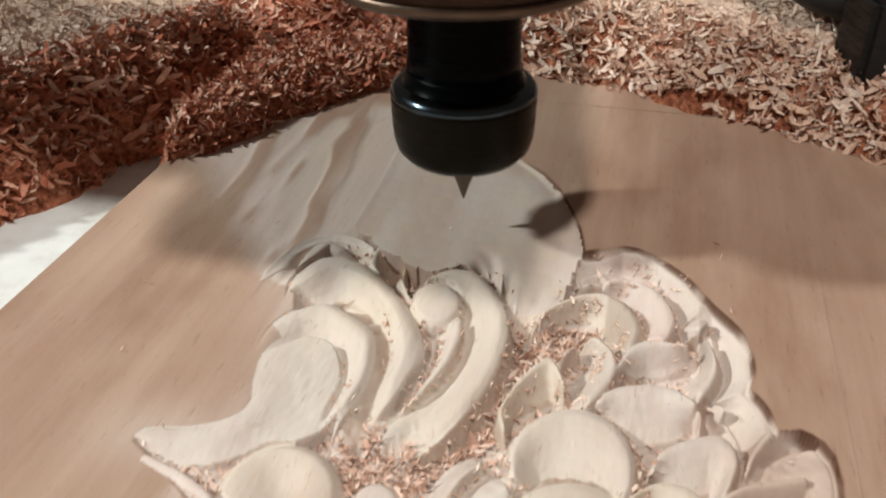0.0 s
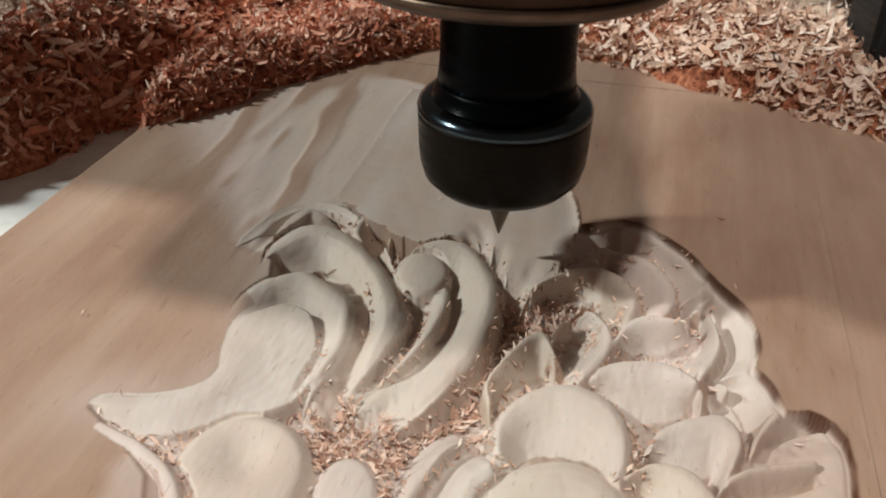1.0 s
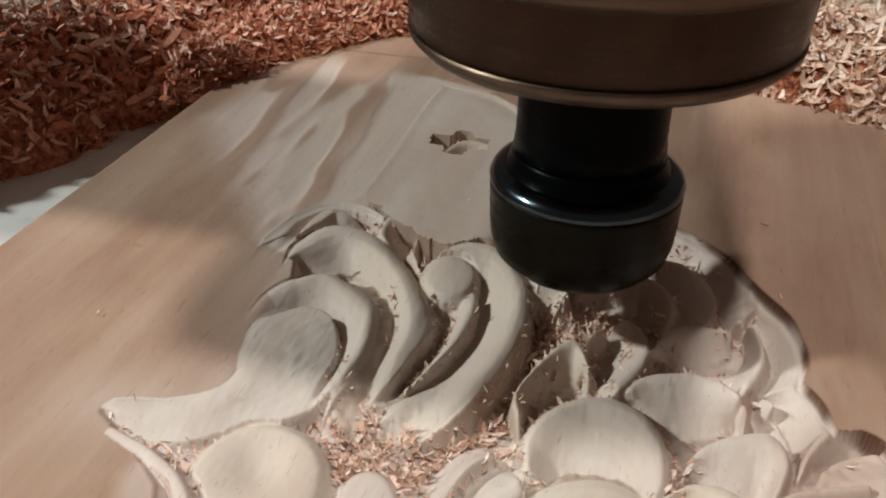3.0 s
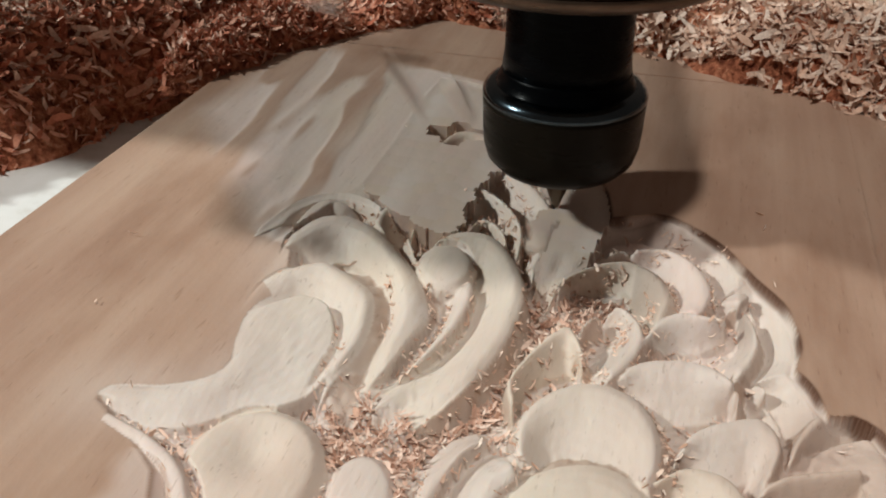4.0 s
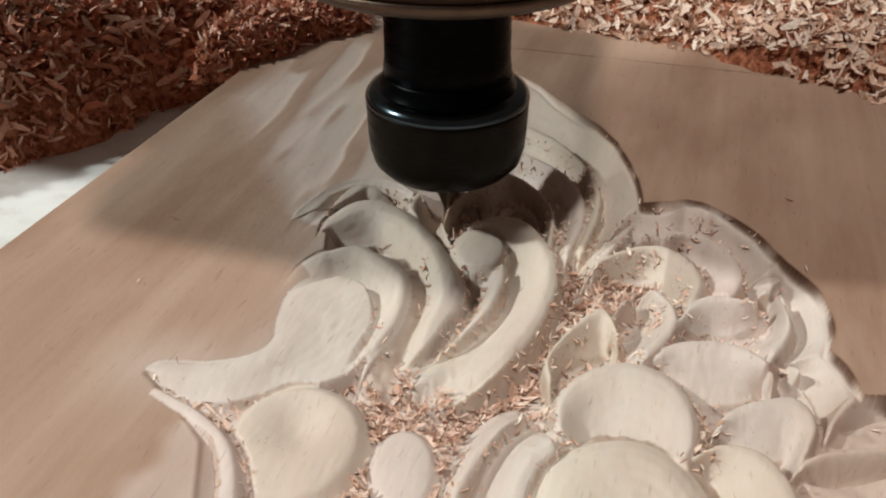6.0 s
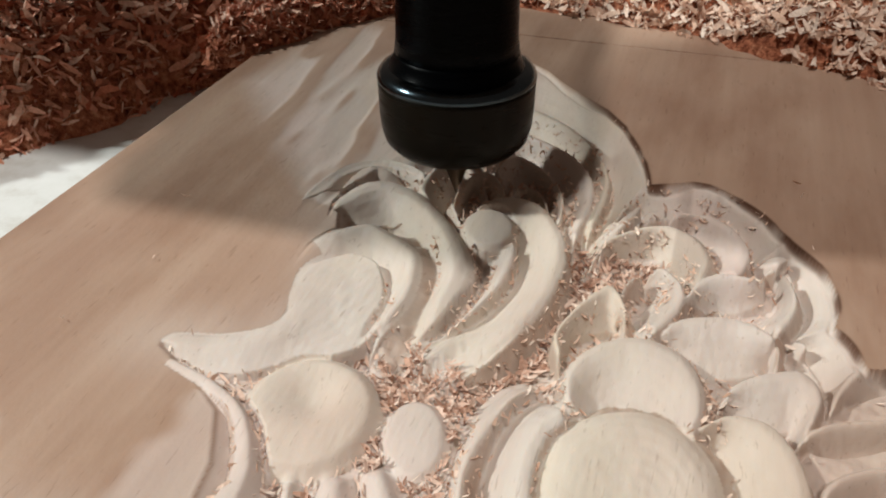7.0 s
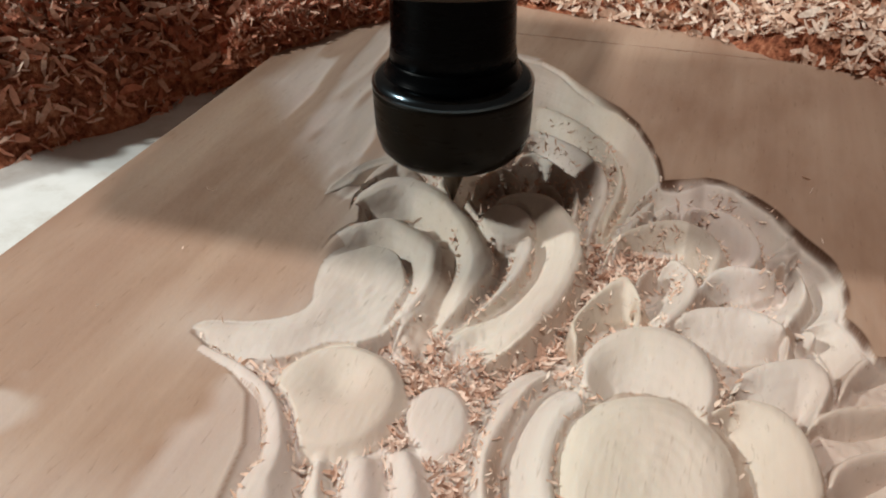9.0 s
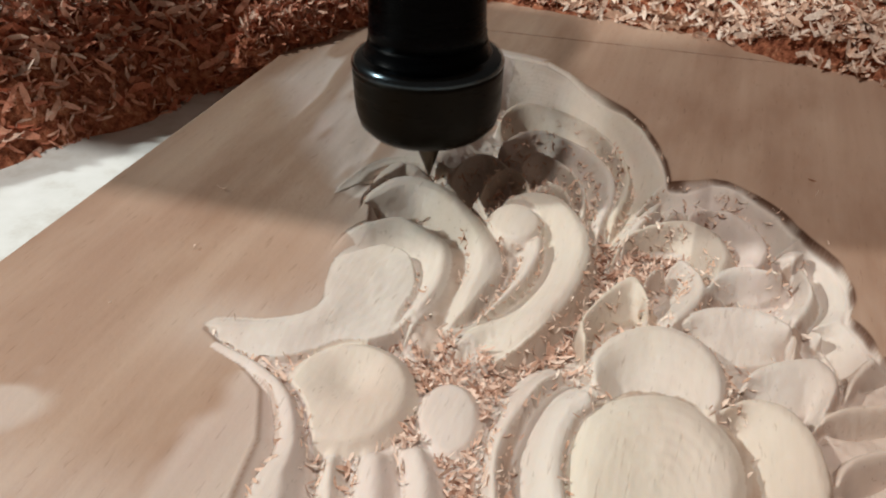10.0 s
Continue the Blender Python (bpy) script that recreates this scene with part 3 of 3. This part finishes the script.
flank = np.minimum.reduce([edge_distance(a, b, GU, GV) for a, b in zip(SOFT[6:], SOFT[7:])])
stain = np.maximum(stain, 0.6 * np.exp(-(flank / 12) ** 2) * (0.6 + 0.4 * value_noise(GU, GV, 13, 6, 40)))
FRESH = np.maximum(FRESH, np.where(depth < 0.05, stain, 0))
FRESH *= 1 - 0.25 * value_noise(GU, GV, 17, 12, 40)

# a dark brown rim along the scallops, browner wood by the last scallop, and heartwood streaks
DARK_MARK = np.exp(-((kerf - 0.2) / 0.55) ** 2) * smoothstep((value_noise(GU, GV, 18, 9, 9) - 0.1) / 0.4) * smoothstep((GU + 60) / 25)
FRESH *= 1 - 0.5 * smoothstep((GU - 14) / 26) * smoothstep((190 - GV) / 30)
DARK_MARK = np.maximum(DARK_MARK, 0.35 * smoothstep((value_noise(GU, GV, 19, 5, 70) - 0.62) / 0.2) * (OWNER >= 0) * smoothstep((GU + 20) / 15) * smoothstep((GV - 190) / 20))
INDEX = np.arange(NU * NV).reshape(NU, NV)
QUADS = np.stack([INDEX[:-1, :-1], INDEX[1:, :-1], INDEX[1:, 1:], INDEX[:-1, 1:]], -1).reshape(-1, 4)
QOWN = np.maximum.reduce([OWNER[:-1, :-1], OWNER[1:, :-1], OWNER[1:, 1:], OWNER[:-1, 1:]]).ravel()
POINTS = np.stack([GU, GV, Z], -1).reshape(-1, 3) * 0.001
GRID = QOWN.reshape(NU - 1, NV - 1)


def islands(mask):
    """The connected patches of a mask, largest first."""
    label = np.where(mask, np.arange(mask.size).reshape(mask.shape) + 1, 0)
    while True:
        pad = np.pad(label, 1)
        big = np.maximum.reduce([pad[1:-1, 1:-1], pad[2:, 1:-1], pad[:-2, 1:-1], pad[1:-1, 2:], pad[1:-1, :-2]])
        big = np.where(mask, big, 0)
        if (big == label).all():
            return label
        label = big


for own in range(len(KINDS)):
    ii, jj = np.nonzero(GRID == own)
    if not len(ii):
        continue
    box = GRID[ii.min():ii.max() + 1, jj.min():jj.max() + 1]
    label = islands(box == own)
    ids, sizes = np.unique(label[label > 0], return_counts=True)
    for n, size in sorted(zip(ids, sizes), key=lambda p: -p[1]):
        if size < 400:
            box[label == n] = -1
        elif size < sizes.max():
            KINDS.append(KINDS[own])
            box[label == n] = len(KINDS) - 1
QOWN = GRID.ravel()
for own in range(-1, len(KINDS)):
    faces = QUADS[QOWN == own]
    if len(faces) < 12:
        continue
    used, faces = np.unique(faces, return_inverse=True)
    raw_object("board_face" if own < 0 else KINDS[own], POINTS[used], faces.reshape(-1, 4), WOOD, board, fresh=FRESH.ravel()[used], dark_mark=DARK_MARK.ravel()[used])

# the plain rest of the board round the relief
flat_v, flat_f = [], []
for x0, x1, y0, y1 in ((U0, 320, V1, 600), (U1, 320, V0, V1), (U0, 320, -90, V0)):
    k = len(flat_v)
    flat_v += [(x0 / 1000, y0 / 1000, 0), (x1 / 1000, y0 / 1000, 0), (x1 / 1000, y1 / 1000, 0), (x0 / 1000, y1 / 1000, 0)]
    flat_f.append((k, k + 1, k + 2, k + 3))
raw_object("board_surface", flat_v, flat_f, WOOD, board, smooth=False)
part("board_core", slab(U0 / 1000, 0.32, -0.09, 0.60, -0.022, -0.0135), WOOD, board, smooth=False)
part("board_edge", slab(U0 / 1000 - 0.001, U0 / 1000, -0.09, 0.60, -0.022, -0.0002), WOOD, board, smooth=False)

# ---- the machine table ----
tagged(mesh_object("table_top", slab(-1.5, 1.5, -1, 2, -0.06, -0.022), WHITE, smooth=False), "white laminated machine table under the board", kind="structure")


# ---- chips ----
def chip_cloud(name, places, material, length, label, category, lift=0.0):
    """Curled shavings: places of (x, y, z, normal), each a bent strip of three quads."""
    rng = np.random.RandomState(len(places))
    verts, faces = [], []
    for x, y, z, nx, ny, nz in places:
        size = length * (0.35 + rng.rand() ** 2 * 1.1)
        wide, curl = size * (0.12 + 0.20 * rng.rand()), (rng.rand() - 0.2) * 2.4
        up = Vector((nx, ny, nz)).normalized()
        way = Vector((rng.randn(), rng.randn(), rng.randn() * 0.8)).normalized()
        side = way.cross(up + Vector((rng.randn(), rng.randn(), rng.randn())) * 0.6)
        if side.length < 1e-3:
            continue
        side.normalize()
        out = side.cross(way)
        at = Vector((x, y, z)) + up * (lift + size * 0.15 * rng.rand())
        k = len(verts)
        for m in range(4):
            a = (m / 3 - 0.5) * curl
            r = size / max(abs(curl), 0.3)
            p = at + way * (r * math.sin(a) if abs(curl) > 0.3 else (m / 3 - 0.5) * size) + out * (r * (1 - math.cos(a)) if abs(curl) > 0.3 else 0)
            w = wide * (0.45 if m in (0, 3) else 1.0)
            verts += [p - side * w / 2, p + side * w / 2]
        for m in range(3):
            faces.append((k + 2 * m, k + 2 * m + 1, k + 2 * m + 3, k + 2 * m + 2))
    return tagged(raw_object(name, [tuple(v) for v in verts], faces, material, smooth=False), label, category, kind="stuff")


EDGE = [(-0.42, 0.12), (-0.245, 0.245), (-0.203, 0.288), (-0.178, 0.314), (-0.150, 0.345), (-0.124, 0.380), (-0.090, 0.408), (-0.05, 0.442), (-0.02, 0.455), (0.05, 0.412), (0.107, 0.38), (0.142, 0.348), (0.175, 0.315), (0.25, 0.25), (0.40, 0.10)]


def pile_height(x, y):
    """The heap's height over the board at x, y (arrays)."""
    d = np.minimum.reduce([edge_distance(a, b, x, y) for a, b in zip(EDGE, EDGE[1:])])
    d = np.where(inside(EDGE + [(0.40, 3.0), (-0.40, 3.0)], x, y), d, -d)
    d = d + 0.010 * (value_noise(x, y, 21, 0.03, 0.03) - 0.5) + 0.006 * (value_noise(x, y, 22, 0.009, 0.009) - 0.5)
    left = smoothstep((0.02 - x) / 0.08)
    top = 0.036 + 0.018 * left
    h = top * (1 - np.exp(-np.maximum(d, 0) / (0.030 - 0.012 * left))) + 0.05 * smoothstep((d - 0.10) / 0.5)
    h = h + np.where(d > 0.004, 0.010 * (value_noise(x, y, 23, 0.035, 0.035) - 0.5) + 0.005 * (value_noise(x, y, 24, 0.008, 0.008) - 0.5), 0)
    base = -0.022 * smoothstep((-0.190 - (x * 0.9578 - y * 0.2874)) / 0.03)
    return base + np.where(d > 0, h, d * 1.2)


xs, ys = np.meshgrid(np.arange(-0.46, 0.4401, 0.003), np.arange(0.09, 1.2, 0.003), indexing="ij")
hs = np.maximum(pile_height(xs, ys), -0.04) - 0.001
idx = np.arange(xs.size).reshape(xs.shape)
quads = np.stack([idx[:-1, :-1], idx[1:, :-1], idx[1:, 1:], idx[:-1, 1:]], -1).reshape(-1, 4)
keep = hs.ravel()[quads].max(1) > -0.030
used, faces = np.unique(quads[keep], return_inverse=True)
# heap top coloured paler, for its fine dust and for the light on it
pale_top = np.minimum.reduce([edge_distance(a, b, xs, ys) for a, b in zip(EDGE, EDGE[1:])])
pale_top = smoothstep((pale_top + 0.02 * (value_noise(xs, ys, 25, 0.02, 0.02) - 0.5) - 0.026) / 0.03)
tagged(raw_object("wood_chip_heap", np.stack([xs, ys, hs], -1).reshape(-1, 3)[used], faces.reshape(-1, 4), PACKED, fresh=pale_top.ravel()[used]), "deep heap of reddish wood chips round the board", "wood chips", kind="stuff")


def pile_places(count, seed, low, high, reach):
    rng = np.random.RandomState(seed)
    x, y = rng.uniform(-0.46, 0.42, count * 6), rng.uniform(0.15, reach, count * 6)
    d = np.minimum.reduce([edge_distance(a, b, x, y) for a, b in zip(EDGE, EDGE[1:])])
    d = np.where(inside(EDGE + [(0.40, 3.0), (-0.40, 3.0)], x, y), d, -d)
    ok = (d > low) & (d < high) & (rng.rand(len(x)) < np.exp(-np.maximum(d, 0) / 0.16))
    x, y = x[ok][:count], y[ok][:count]
    e = 0.002
    h = pile_height(x, y)
    gx, gy = (pile_height(x + e, y) - h) / e, (pile_height(x, y + e) - h) / e
    return list(zip(x, y, h + 0.0002, -gx, -gy, np.ones_like(x)))


slope_places = pile_places(25000, 31, -0.001, 0.045, 0.7)
# chips redder on the shaded left slope, paler on the lit right: light put into colour
chip_cloud("wood_shavings", [p for p in slope_places if p[0] < 0.03], RED_CHIPS, 0.0088, "curled reddish wood shavings on the heap's slope", "wood shavings", 0.0005)
chip_cloud("lit_shavings", [p for p in slope_places if p[0] >= 0.03], PALE_CHIPS, 0.0084, "curled wood shavings on the heap's right slope, coloured pinker as if lit", "wood shavings", 0.0005)
chip_cloud("dusty_shavings", pile_places(36000, 32, 0.028, 0.5, 0.95), DUSTY_CHIPS, 0.0046, "dusty tan shavings on top of the heap", "wood shavings", 0.0005)


def loose_drift():
    """The loose front lip of the heap, which slides back as the spindle blows on it."""
    toe = [(-0.114, 0.378)] + EDGE[6:9]
    rng = np.random.RandomState(61)
    pts_, hs_ = [], []
    gx, gy = np.meshgrid(np.arange(-0.19, 0.03, 0.0025), np.arange(0.30, 0.49, 0.0025), indexing="ij")
    d = np.minimum.reduce([edge_distance(a, b, gx, gy) for a, b in zip(toe, toe[1:])]) + 0.007 * (value_noise(gx, gy, 62, 0.012, 0.012) - 0.5)
    d = np.where(inside(EDGE + [(0.40, 3.0), (-0.40, 3.0)], gx, gy), d * 0.45, d) + 0.06 * smoothstep((-0.210 - (gx * 0.9578 - gy * 0.2874)) / 0.02)
    hh = 0.017 * np.sqrt(np.clip(1 - (d / 0.03) ** 2, 0, 1)) - 0.004
    idx2 = np.arange(gx.size).reshape(gx.shape)
    q = np.stack([idx2[:-1, :-1], idx2[1:, :-1], idx2[1:, 1:], idx2[:-1, 1:]], -1).reshape(-1, 4)
    q = q[hh.ravel()[q].max(1) > -0.0039]
    used2, f2 = np.unique(q, return_inverse=True)
    ob = raw_object("loose_chip_drift", np.stack([gx, gy, hh], -1).reshape(-1, 3)[used2], f2.reshape(-1, 4), PACKED)
    tagged(ob, "loose drift of reddish wood chips at the heap's foot", "wood chips", kind="stuff")
    ok = np.argwhere(hh > -0.003)
    spots = ok[rng.choice(len(ok), 5600)]
    jit = rng.uniform(-0.00125, 0.00125, (5600, 2))
    top = chip_cloud("drift_shavings", [(gx[i, j] + p[0], gy[i, j] + p[1], hh[i, j], 0, 0, 1) for (i, j), p in zip(spots, jit)], RED_CHIPS, 0.0066, "", "", 0.0005)
    del top["kind"]
    top.name = "shavings"
    top.parent = ob
    return ob


drift = loose_drift()


def cable_bundle():
    """Black rubber cables and their clip behind the heap."""
    ob = tagged(new("cable_bundle"), "black rubber cable bundle with a clip behind the chips", "cables")
    for k in range(4):
        curve = bpy.data.curves.new("cable", "CURVE")
        curve.dimensions, curve.bevel_depth, curve.bevel_resolution = "3D", 0.008, 4
        sp = curve.splines.new("BEZIER")
        sp.bezier_points.add(3)
        for p, co in zip(sp.bezier_points, ((0.172 + 0.010 * k, 0.47, 0.11), (0.180 + 0.012 * k, 0.385 - 0.006 * k, 0.050 + 0.004 * k), (0.225, 0.372 - 0.008 * k, 0.046 + 0.007 * k), (0.34, 0.43, 0.07 + 0.02 * k))):
            p.co, p.handle_left_type, p.handle_right_type = co, "AUTO", "AUTO"
        tmp = bpy.data.objects.new("cable", curve)
        data = bpy.data.meshes.new_from_object(tmp)
        bpy.data.objects.remove(tmp)
        data.materials.clear()
        data.materials.append(RUBBER)
        c = new("cable", data)
        c.parent = ob
    part("clip", slab(0.190, 0.203, 0.335, 0.365, 0.012, 0.058, 0.003), RUBBER, ob, "black plastic clip", smooth=False)
    return ob


cable_bundle()

# shavings caught in the grooves of the carving
LITTER = inside([(-75.9, 138.0), (-62.2, 162.0), (-44.7, 204.8), (-34.2, 207.9), (-23.0, 212.3), (-6.9, 210.9), (-19.4, 193.6), (-32.6, 178.2), (-29.7, 158.1), (-38.2, 148.3), (-45.1, 129.5), (-39.3, 92.6), (-51.7, 88.9), (-64.7, 111.1), (-68.3, 126.7)], GU, GV)
rng = np.random.RandomState(41)
low = np.argwhere((OWNER < 0) & (depth > 0.5) & (GV > 66) & ((GU > -75) | (GV < 200)) & (GV < 250))
pick = low[rng.choice(len(low), min(6000, len(low)), replace=False)]
pick = [p for p in pick if LITTER[tuple(p)] or rng.rand() < (0.05 if GU[tuple(p)] > -25 and GV[tuple(p)] < 260 else 0.25)]
places = []
ca, sa = math.cos(radians(TURN)), math.sin(radians(TURN))
for i, j in pick:
    u, v, z = GU[i, j] / 1000, GV[i, j] / 1000, Z[i, j] / 1000
    places.append((u * ca - v * sa, u * sa + v * ca, z + 0.0015 * rng.rand(), 0, 0, 1))
chip_cloud("groove_shavings", places, GROOVE_CHIPS, 0.0036, "small pale shavings caught in the carved grooves", "wood shavings", 0.0006)
edge = np.argwhere((OWNER >= 0) & ((np.abs(np.roll(Z, 1, 0) - Z) > 0.45) | (np.abs(np.roll(Z, 1, 1) - Z) > 0.45)) & (GV > 70) & (GV < 300) & (GU < 20))
pick = edge[rng.choice(len(edge), 3600, replace=False)]
places = []
for i, j in pick:
    u, v, z = GU[i, j] / 1000, GV[i, j] / 1000, Z[i, j] / 1000
    places.append((u * ca - v * sa, u * sa + v * ca, z, 0, 0, 1))
chip_cloud("edge_splinters", places, PALE_CHIPS, 0.0027, "fine pale splinters along the carved edges", "wood splinters", 0.0)
places = []
for k in range(16):
    u, v = rng.uniform(-0.18, 0.05), rng.uniform(0.09, 0.33)
    i, j = int((u * 1000 - U0) / STEP), int((v * 1000 - V0) / STEP)
    if not IN[i, j]:
        places.append((u * ca - v * sa, u * sa + v * ca, 0.0004, 0, 0, 1))
chip_cloud("stray_shavings", places, PALE_CHIPS, 0.005, "stray pale shavings lying on the planed board", "wood shavings", 0.0004)


# ---- the uncut stock over the fan, in pieces that the cutter tears out ----
STOCK = [(-104, 244), (-104, 275), (-106, 325)] + CUT[:12] + [(-22, 212), (-27, 200), (-35, 199), (-40, 207), (-45.6, 218), (-57.8, 230), (-69.8, 221), (-89.6, 233)]
FLYING = []


def stock_pieces():
    su, sv = np.meshgrid(np.arange(-108.0, -16, 1.0), np.arange(196.0, 348, 1.0), indexing="ij")
    d = np.minimum.reduce([edge_distance(a, b, su, sv) for a, b in zip(STOCK, STOCK[1:] + STOCK[:1])])
    inner = inside(STOCK, su, sv) & (d > 0.8)
    right = np.minimum.reduce([edge_distance(a, b, su, sv) for a, b in zip(CUT[:12], CUT[1:12])])
    top = -0.6 - 2.4 * np.exp(-(right / 14) ** 2) - 1.2 * smoothstep((240 - sv) / 30) + 0.5 * (value_noise(su, sv, 51, 14, 22) - 0.5)
    lower = np.minimum.reduce([edge_distance(a, b, su, sv) for a, b in zip(STOCK[15:], STOCK[16:] + STOCK[:1])])
    top = top - (1.4 + 1.4 * smoothstep((su + 72) / 8)) * smoothstep(1 - lower / 9)
    below = Z[np.rint((su - U0) / STEP).astype(int), np.rint((sv - V0) / STEP).astype(int)]
    top = np.maximum(np.maximum(top, -0.5 - 1.2 * np.exp(-(right / 7) ** 2)), np.minimum(below + 0.3, 0))
    top = below + 0.25 + (top - below - 0.25) * (1 - (1 - smoothstep(lower / 16)) * smoothstep((su + 56) / 10))
    for _ in range(3):
        for axis in (0, 1):
            top = (np.roll(top, 1, axis) + 2 * top + np.roll(top, -1, axis)) / 4
    rng = np.random.RandomState(52)
    sites = [(a + rng.uniform(-2.2, 2.2), b + rng.uniform(-2.2, 2.2)) for a in np.arange(-106, -16, 7.5) for b in np.arange(198, 348, 7.5)]
    near = np.argmin(np.stack([(su - a) ** 2 + (sv - b) ** 2 for a, b in sites]), 0)
    cell = np.where(inner, near, -1)
    for k, (a, b) in enumerate(sites):
        mask = (cell[:-1, :-1] == k)
        if mask.sum() < 6:
            continue
        verts, faces, made = [], [], {}

        def corner(i, j, low):
            key = (i, j, low)
            if key not in made:
                made[key] = len(verts)
                verts.append(((su[i, j] - a) / 1000, (sv[i, j] - b) / 1000, (-9.0 if low else top[i, j]) / 1000))
            return made[key]

        for i, j in np.argwhere(mask):
            ring = [(i, j), (i + 1, j), (i + 1, j + 1), (i, j + 1)]
            faces.append([corner(*c, False) for c in ring])
            faces.append([corner(*c, True) for c in ring[::-1]])
            for (p, q), (di, dj) in zip(zip(ring, ring[1:] + ring[:1]), ((0, -1), (1, 0), (0, 1), (-1, 0))):
                ii, jj = i + di, j + dj
                if not (0 <= ii < mask.shape[0] and 0 <= jj < mask.shape[1] and mask[ii, jj]):
                    faces.append([corner(*p, True), corner(*q, True), corner(*q, False), corner(*p, False)])
        fresh = 0.55 + 0.4 * value_noise(np.array([a + 1000 * p[0] for p in verts]), np.array([b + 1000 * p[1] for p in verts]), 53, 9, 40)
        ob = raw_object("stock_chip", verts, faces, WOOD, fresh=fresh, smooth=False)
        tagged(ob, "pale lump of uncut wood over the carving, torn out later", "wood chip", "uncut wood over the fan")
        if math.hypot(a + 84, (b - 292) * 0.8) < 9:
            start = 2.3
        elif a > -62:
            start = 3.0 + (a + 62) / 45 * 2.0
        else:
            start = 5.0 + (-62 - a) / 40 * 2.0 - 0.6 * (b > 275)
        FLYING.append((ob, a, b, start + rng.uniform(-0.1, 0.1), rng.rand(5)))


stock_pieces()


# ---- the spindle ----
def build_spindle():
    s = tagged(new("router_spindle"), "dark steel router spindle with black collet nut and pointed cutter", "router spindle")
    part("cutter", lathe([(0.0003, 0), (0.0016, 0.004), (0.0032, 0.0085), (0.0042, 0.012), (0.0042, 0.021)], 32), CUTTER, s, "conical steel carving bit")
    part("collet", lathe([(0.0043, 0.0150), (0.0078, 0.0155), (0.0086, 0.0175), (0.0086, 0.0215)], 40), NUT, s)
    nut = part("collet_nut", lathe([(0.0086, 0.0190), (0.0165, 0.0186), (0.0205, 0.0198), (0.0232, 0.0228), (0.0243, 0.027), (0.0246, 0.031), (0.0249, 0.041), (0.0250, 0.0428)]), NUT, s, "oily dark steel collet nut")
    part("rim", lathe([(0.0250, 0.0425), (0.0251, 0.0432), (0.0247, 0.0443), (0.0240, 0.0452), (0.0228, 0.0459), (0.0215, 0.0463)]), GLOSS, nut, "polished bevelled rim")
    part("shoulder", lathe([(0.0222, 0.0455), (0.0208, 0.0466), (0.0196, 0.0500), (0.0194, 0.0510)]), BLACK, nut)
    part("neck", lathe([(0.0196, 0.0490), (0.0188, 0.056), (0.0186, 0.078), (0.0195, 0.086)]), BLACK, s, "black steel neck")
    housing = part("housing", lathe([(0.0190, 0.0800), (0.0400, 0.0800), (0.0430, 0.0808), (0.0450, 0.0830), (0.0460, 0.0985), (0.0475, 0.1010), (0.0485, 0.1035), (0.0480, 0.30)]), BRONZE, s, "brown-dark steel spindle housing")
    part("lip", lathe([(0.0400, 0.0797), (0.0432, 0.0801), (0.0452, 0.0823), (0.0455, 0.0840)]), LIP, housing, "bright lower lip")
    part("seam", lathe([(0.0466, 0.0995), (0.0480, 0.1013), (0.0488, 0.1030), (0.0480, 0.1040)]), LIP, housing)
    # two unseen blocks added above to cast the wide shadow that follows the spindle
    part("shade_block", slab(-0.085, 0.040, -0.098, 0.085, 0.19, 0.27, 0.004), BLACK, s, "unseen black block round the housing, added for its shadow", smooth=False)
    part("shade_beam", slab(-0.265, -0.081, -0.062, 0.045, 0.23, 0.28, 0.004), BLACK, s, "unseen black beam beside the block, added for its shadow", smooth=False)
    return s


spindle = build_spindle()


def motions():
    walk(spindle, [(t, pose(x, y, z, 0, 0, TURN)) for t, x, y, z in SPINDLE])
    home = [(0, -0.004), (1.4, -0.004), (1.8, 0.002), (2.4, 0.012), (3.2, 0.026), (10, 0.026)]
    walk(drift, [(t, pose(0.004 - s * 0.3, -0.022 + s, 0)) for t, s in home])
    for ob, a, b, t, r in FLYING:
        u, v = a / 1000, b / 1000
        x, y = u * ca - v * sa, u * sa + v * ca
        gx, gy = -0.11 + 0.10 * r[0], 0.43 + 0.08 * r[1]
        gz = float(pile_height(np.array([gx]), np.array([gy]))[0]) - 0.005
        rows = [(0, pose(x, y, 0, 0, 0, TURN)), (t, pose(x, y, 0, 0, 0, TURN))]
        for k in (1, 2, 3):
            f = k / 3
            rows.append((t + 0.034 * k, pose(x + (gx - x) * f, y + (gy - y) * f, gz * f + 0.10 * f * (1 - f), 150 * f * r[2], 150 * f * (r[3] - 0.5), TURN + 140 * f * r[4])))
        rows.append((10, rows[-1][1]))
        walk(ob, rows)


motions()
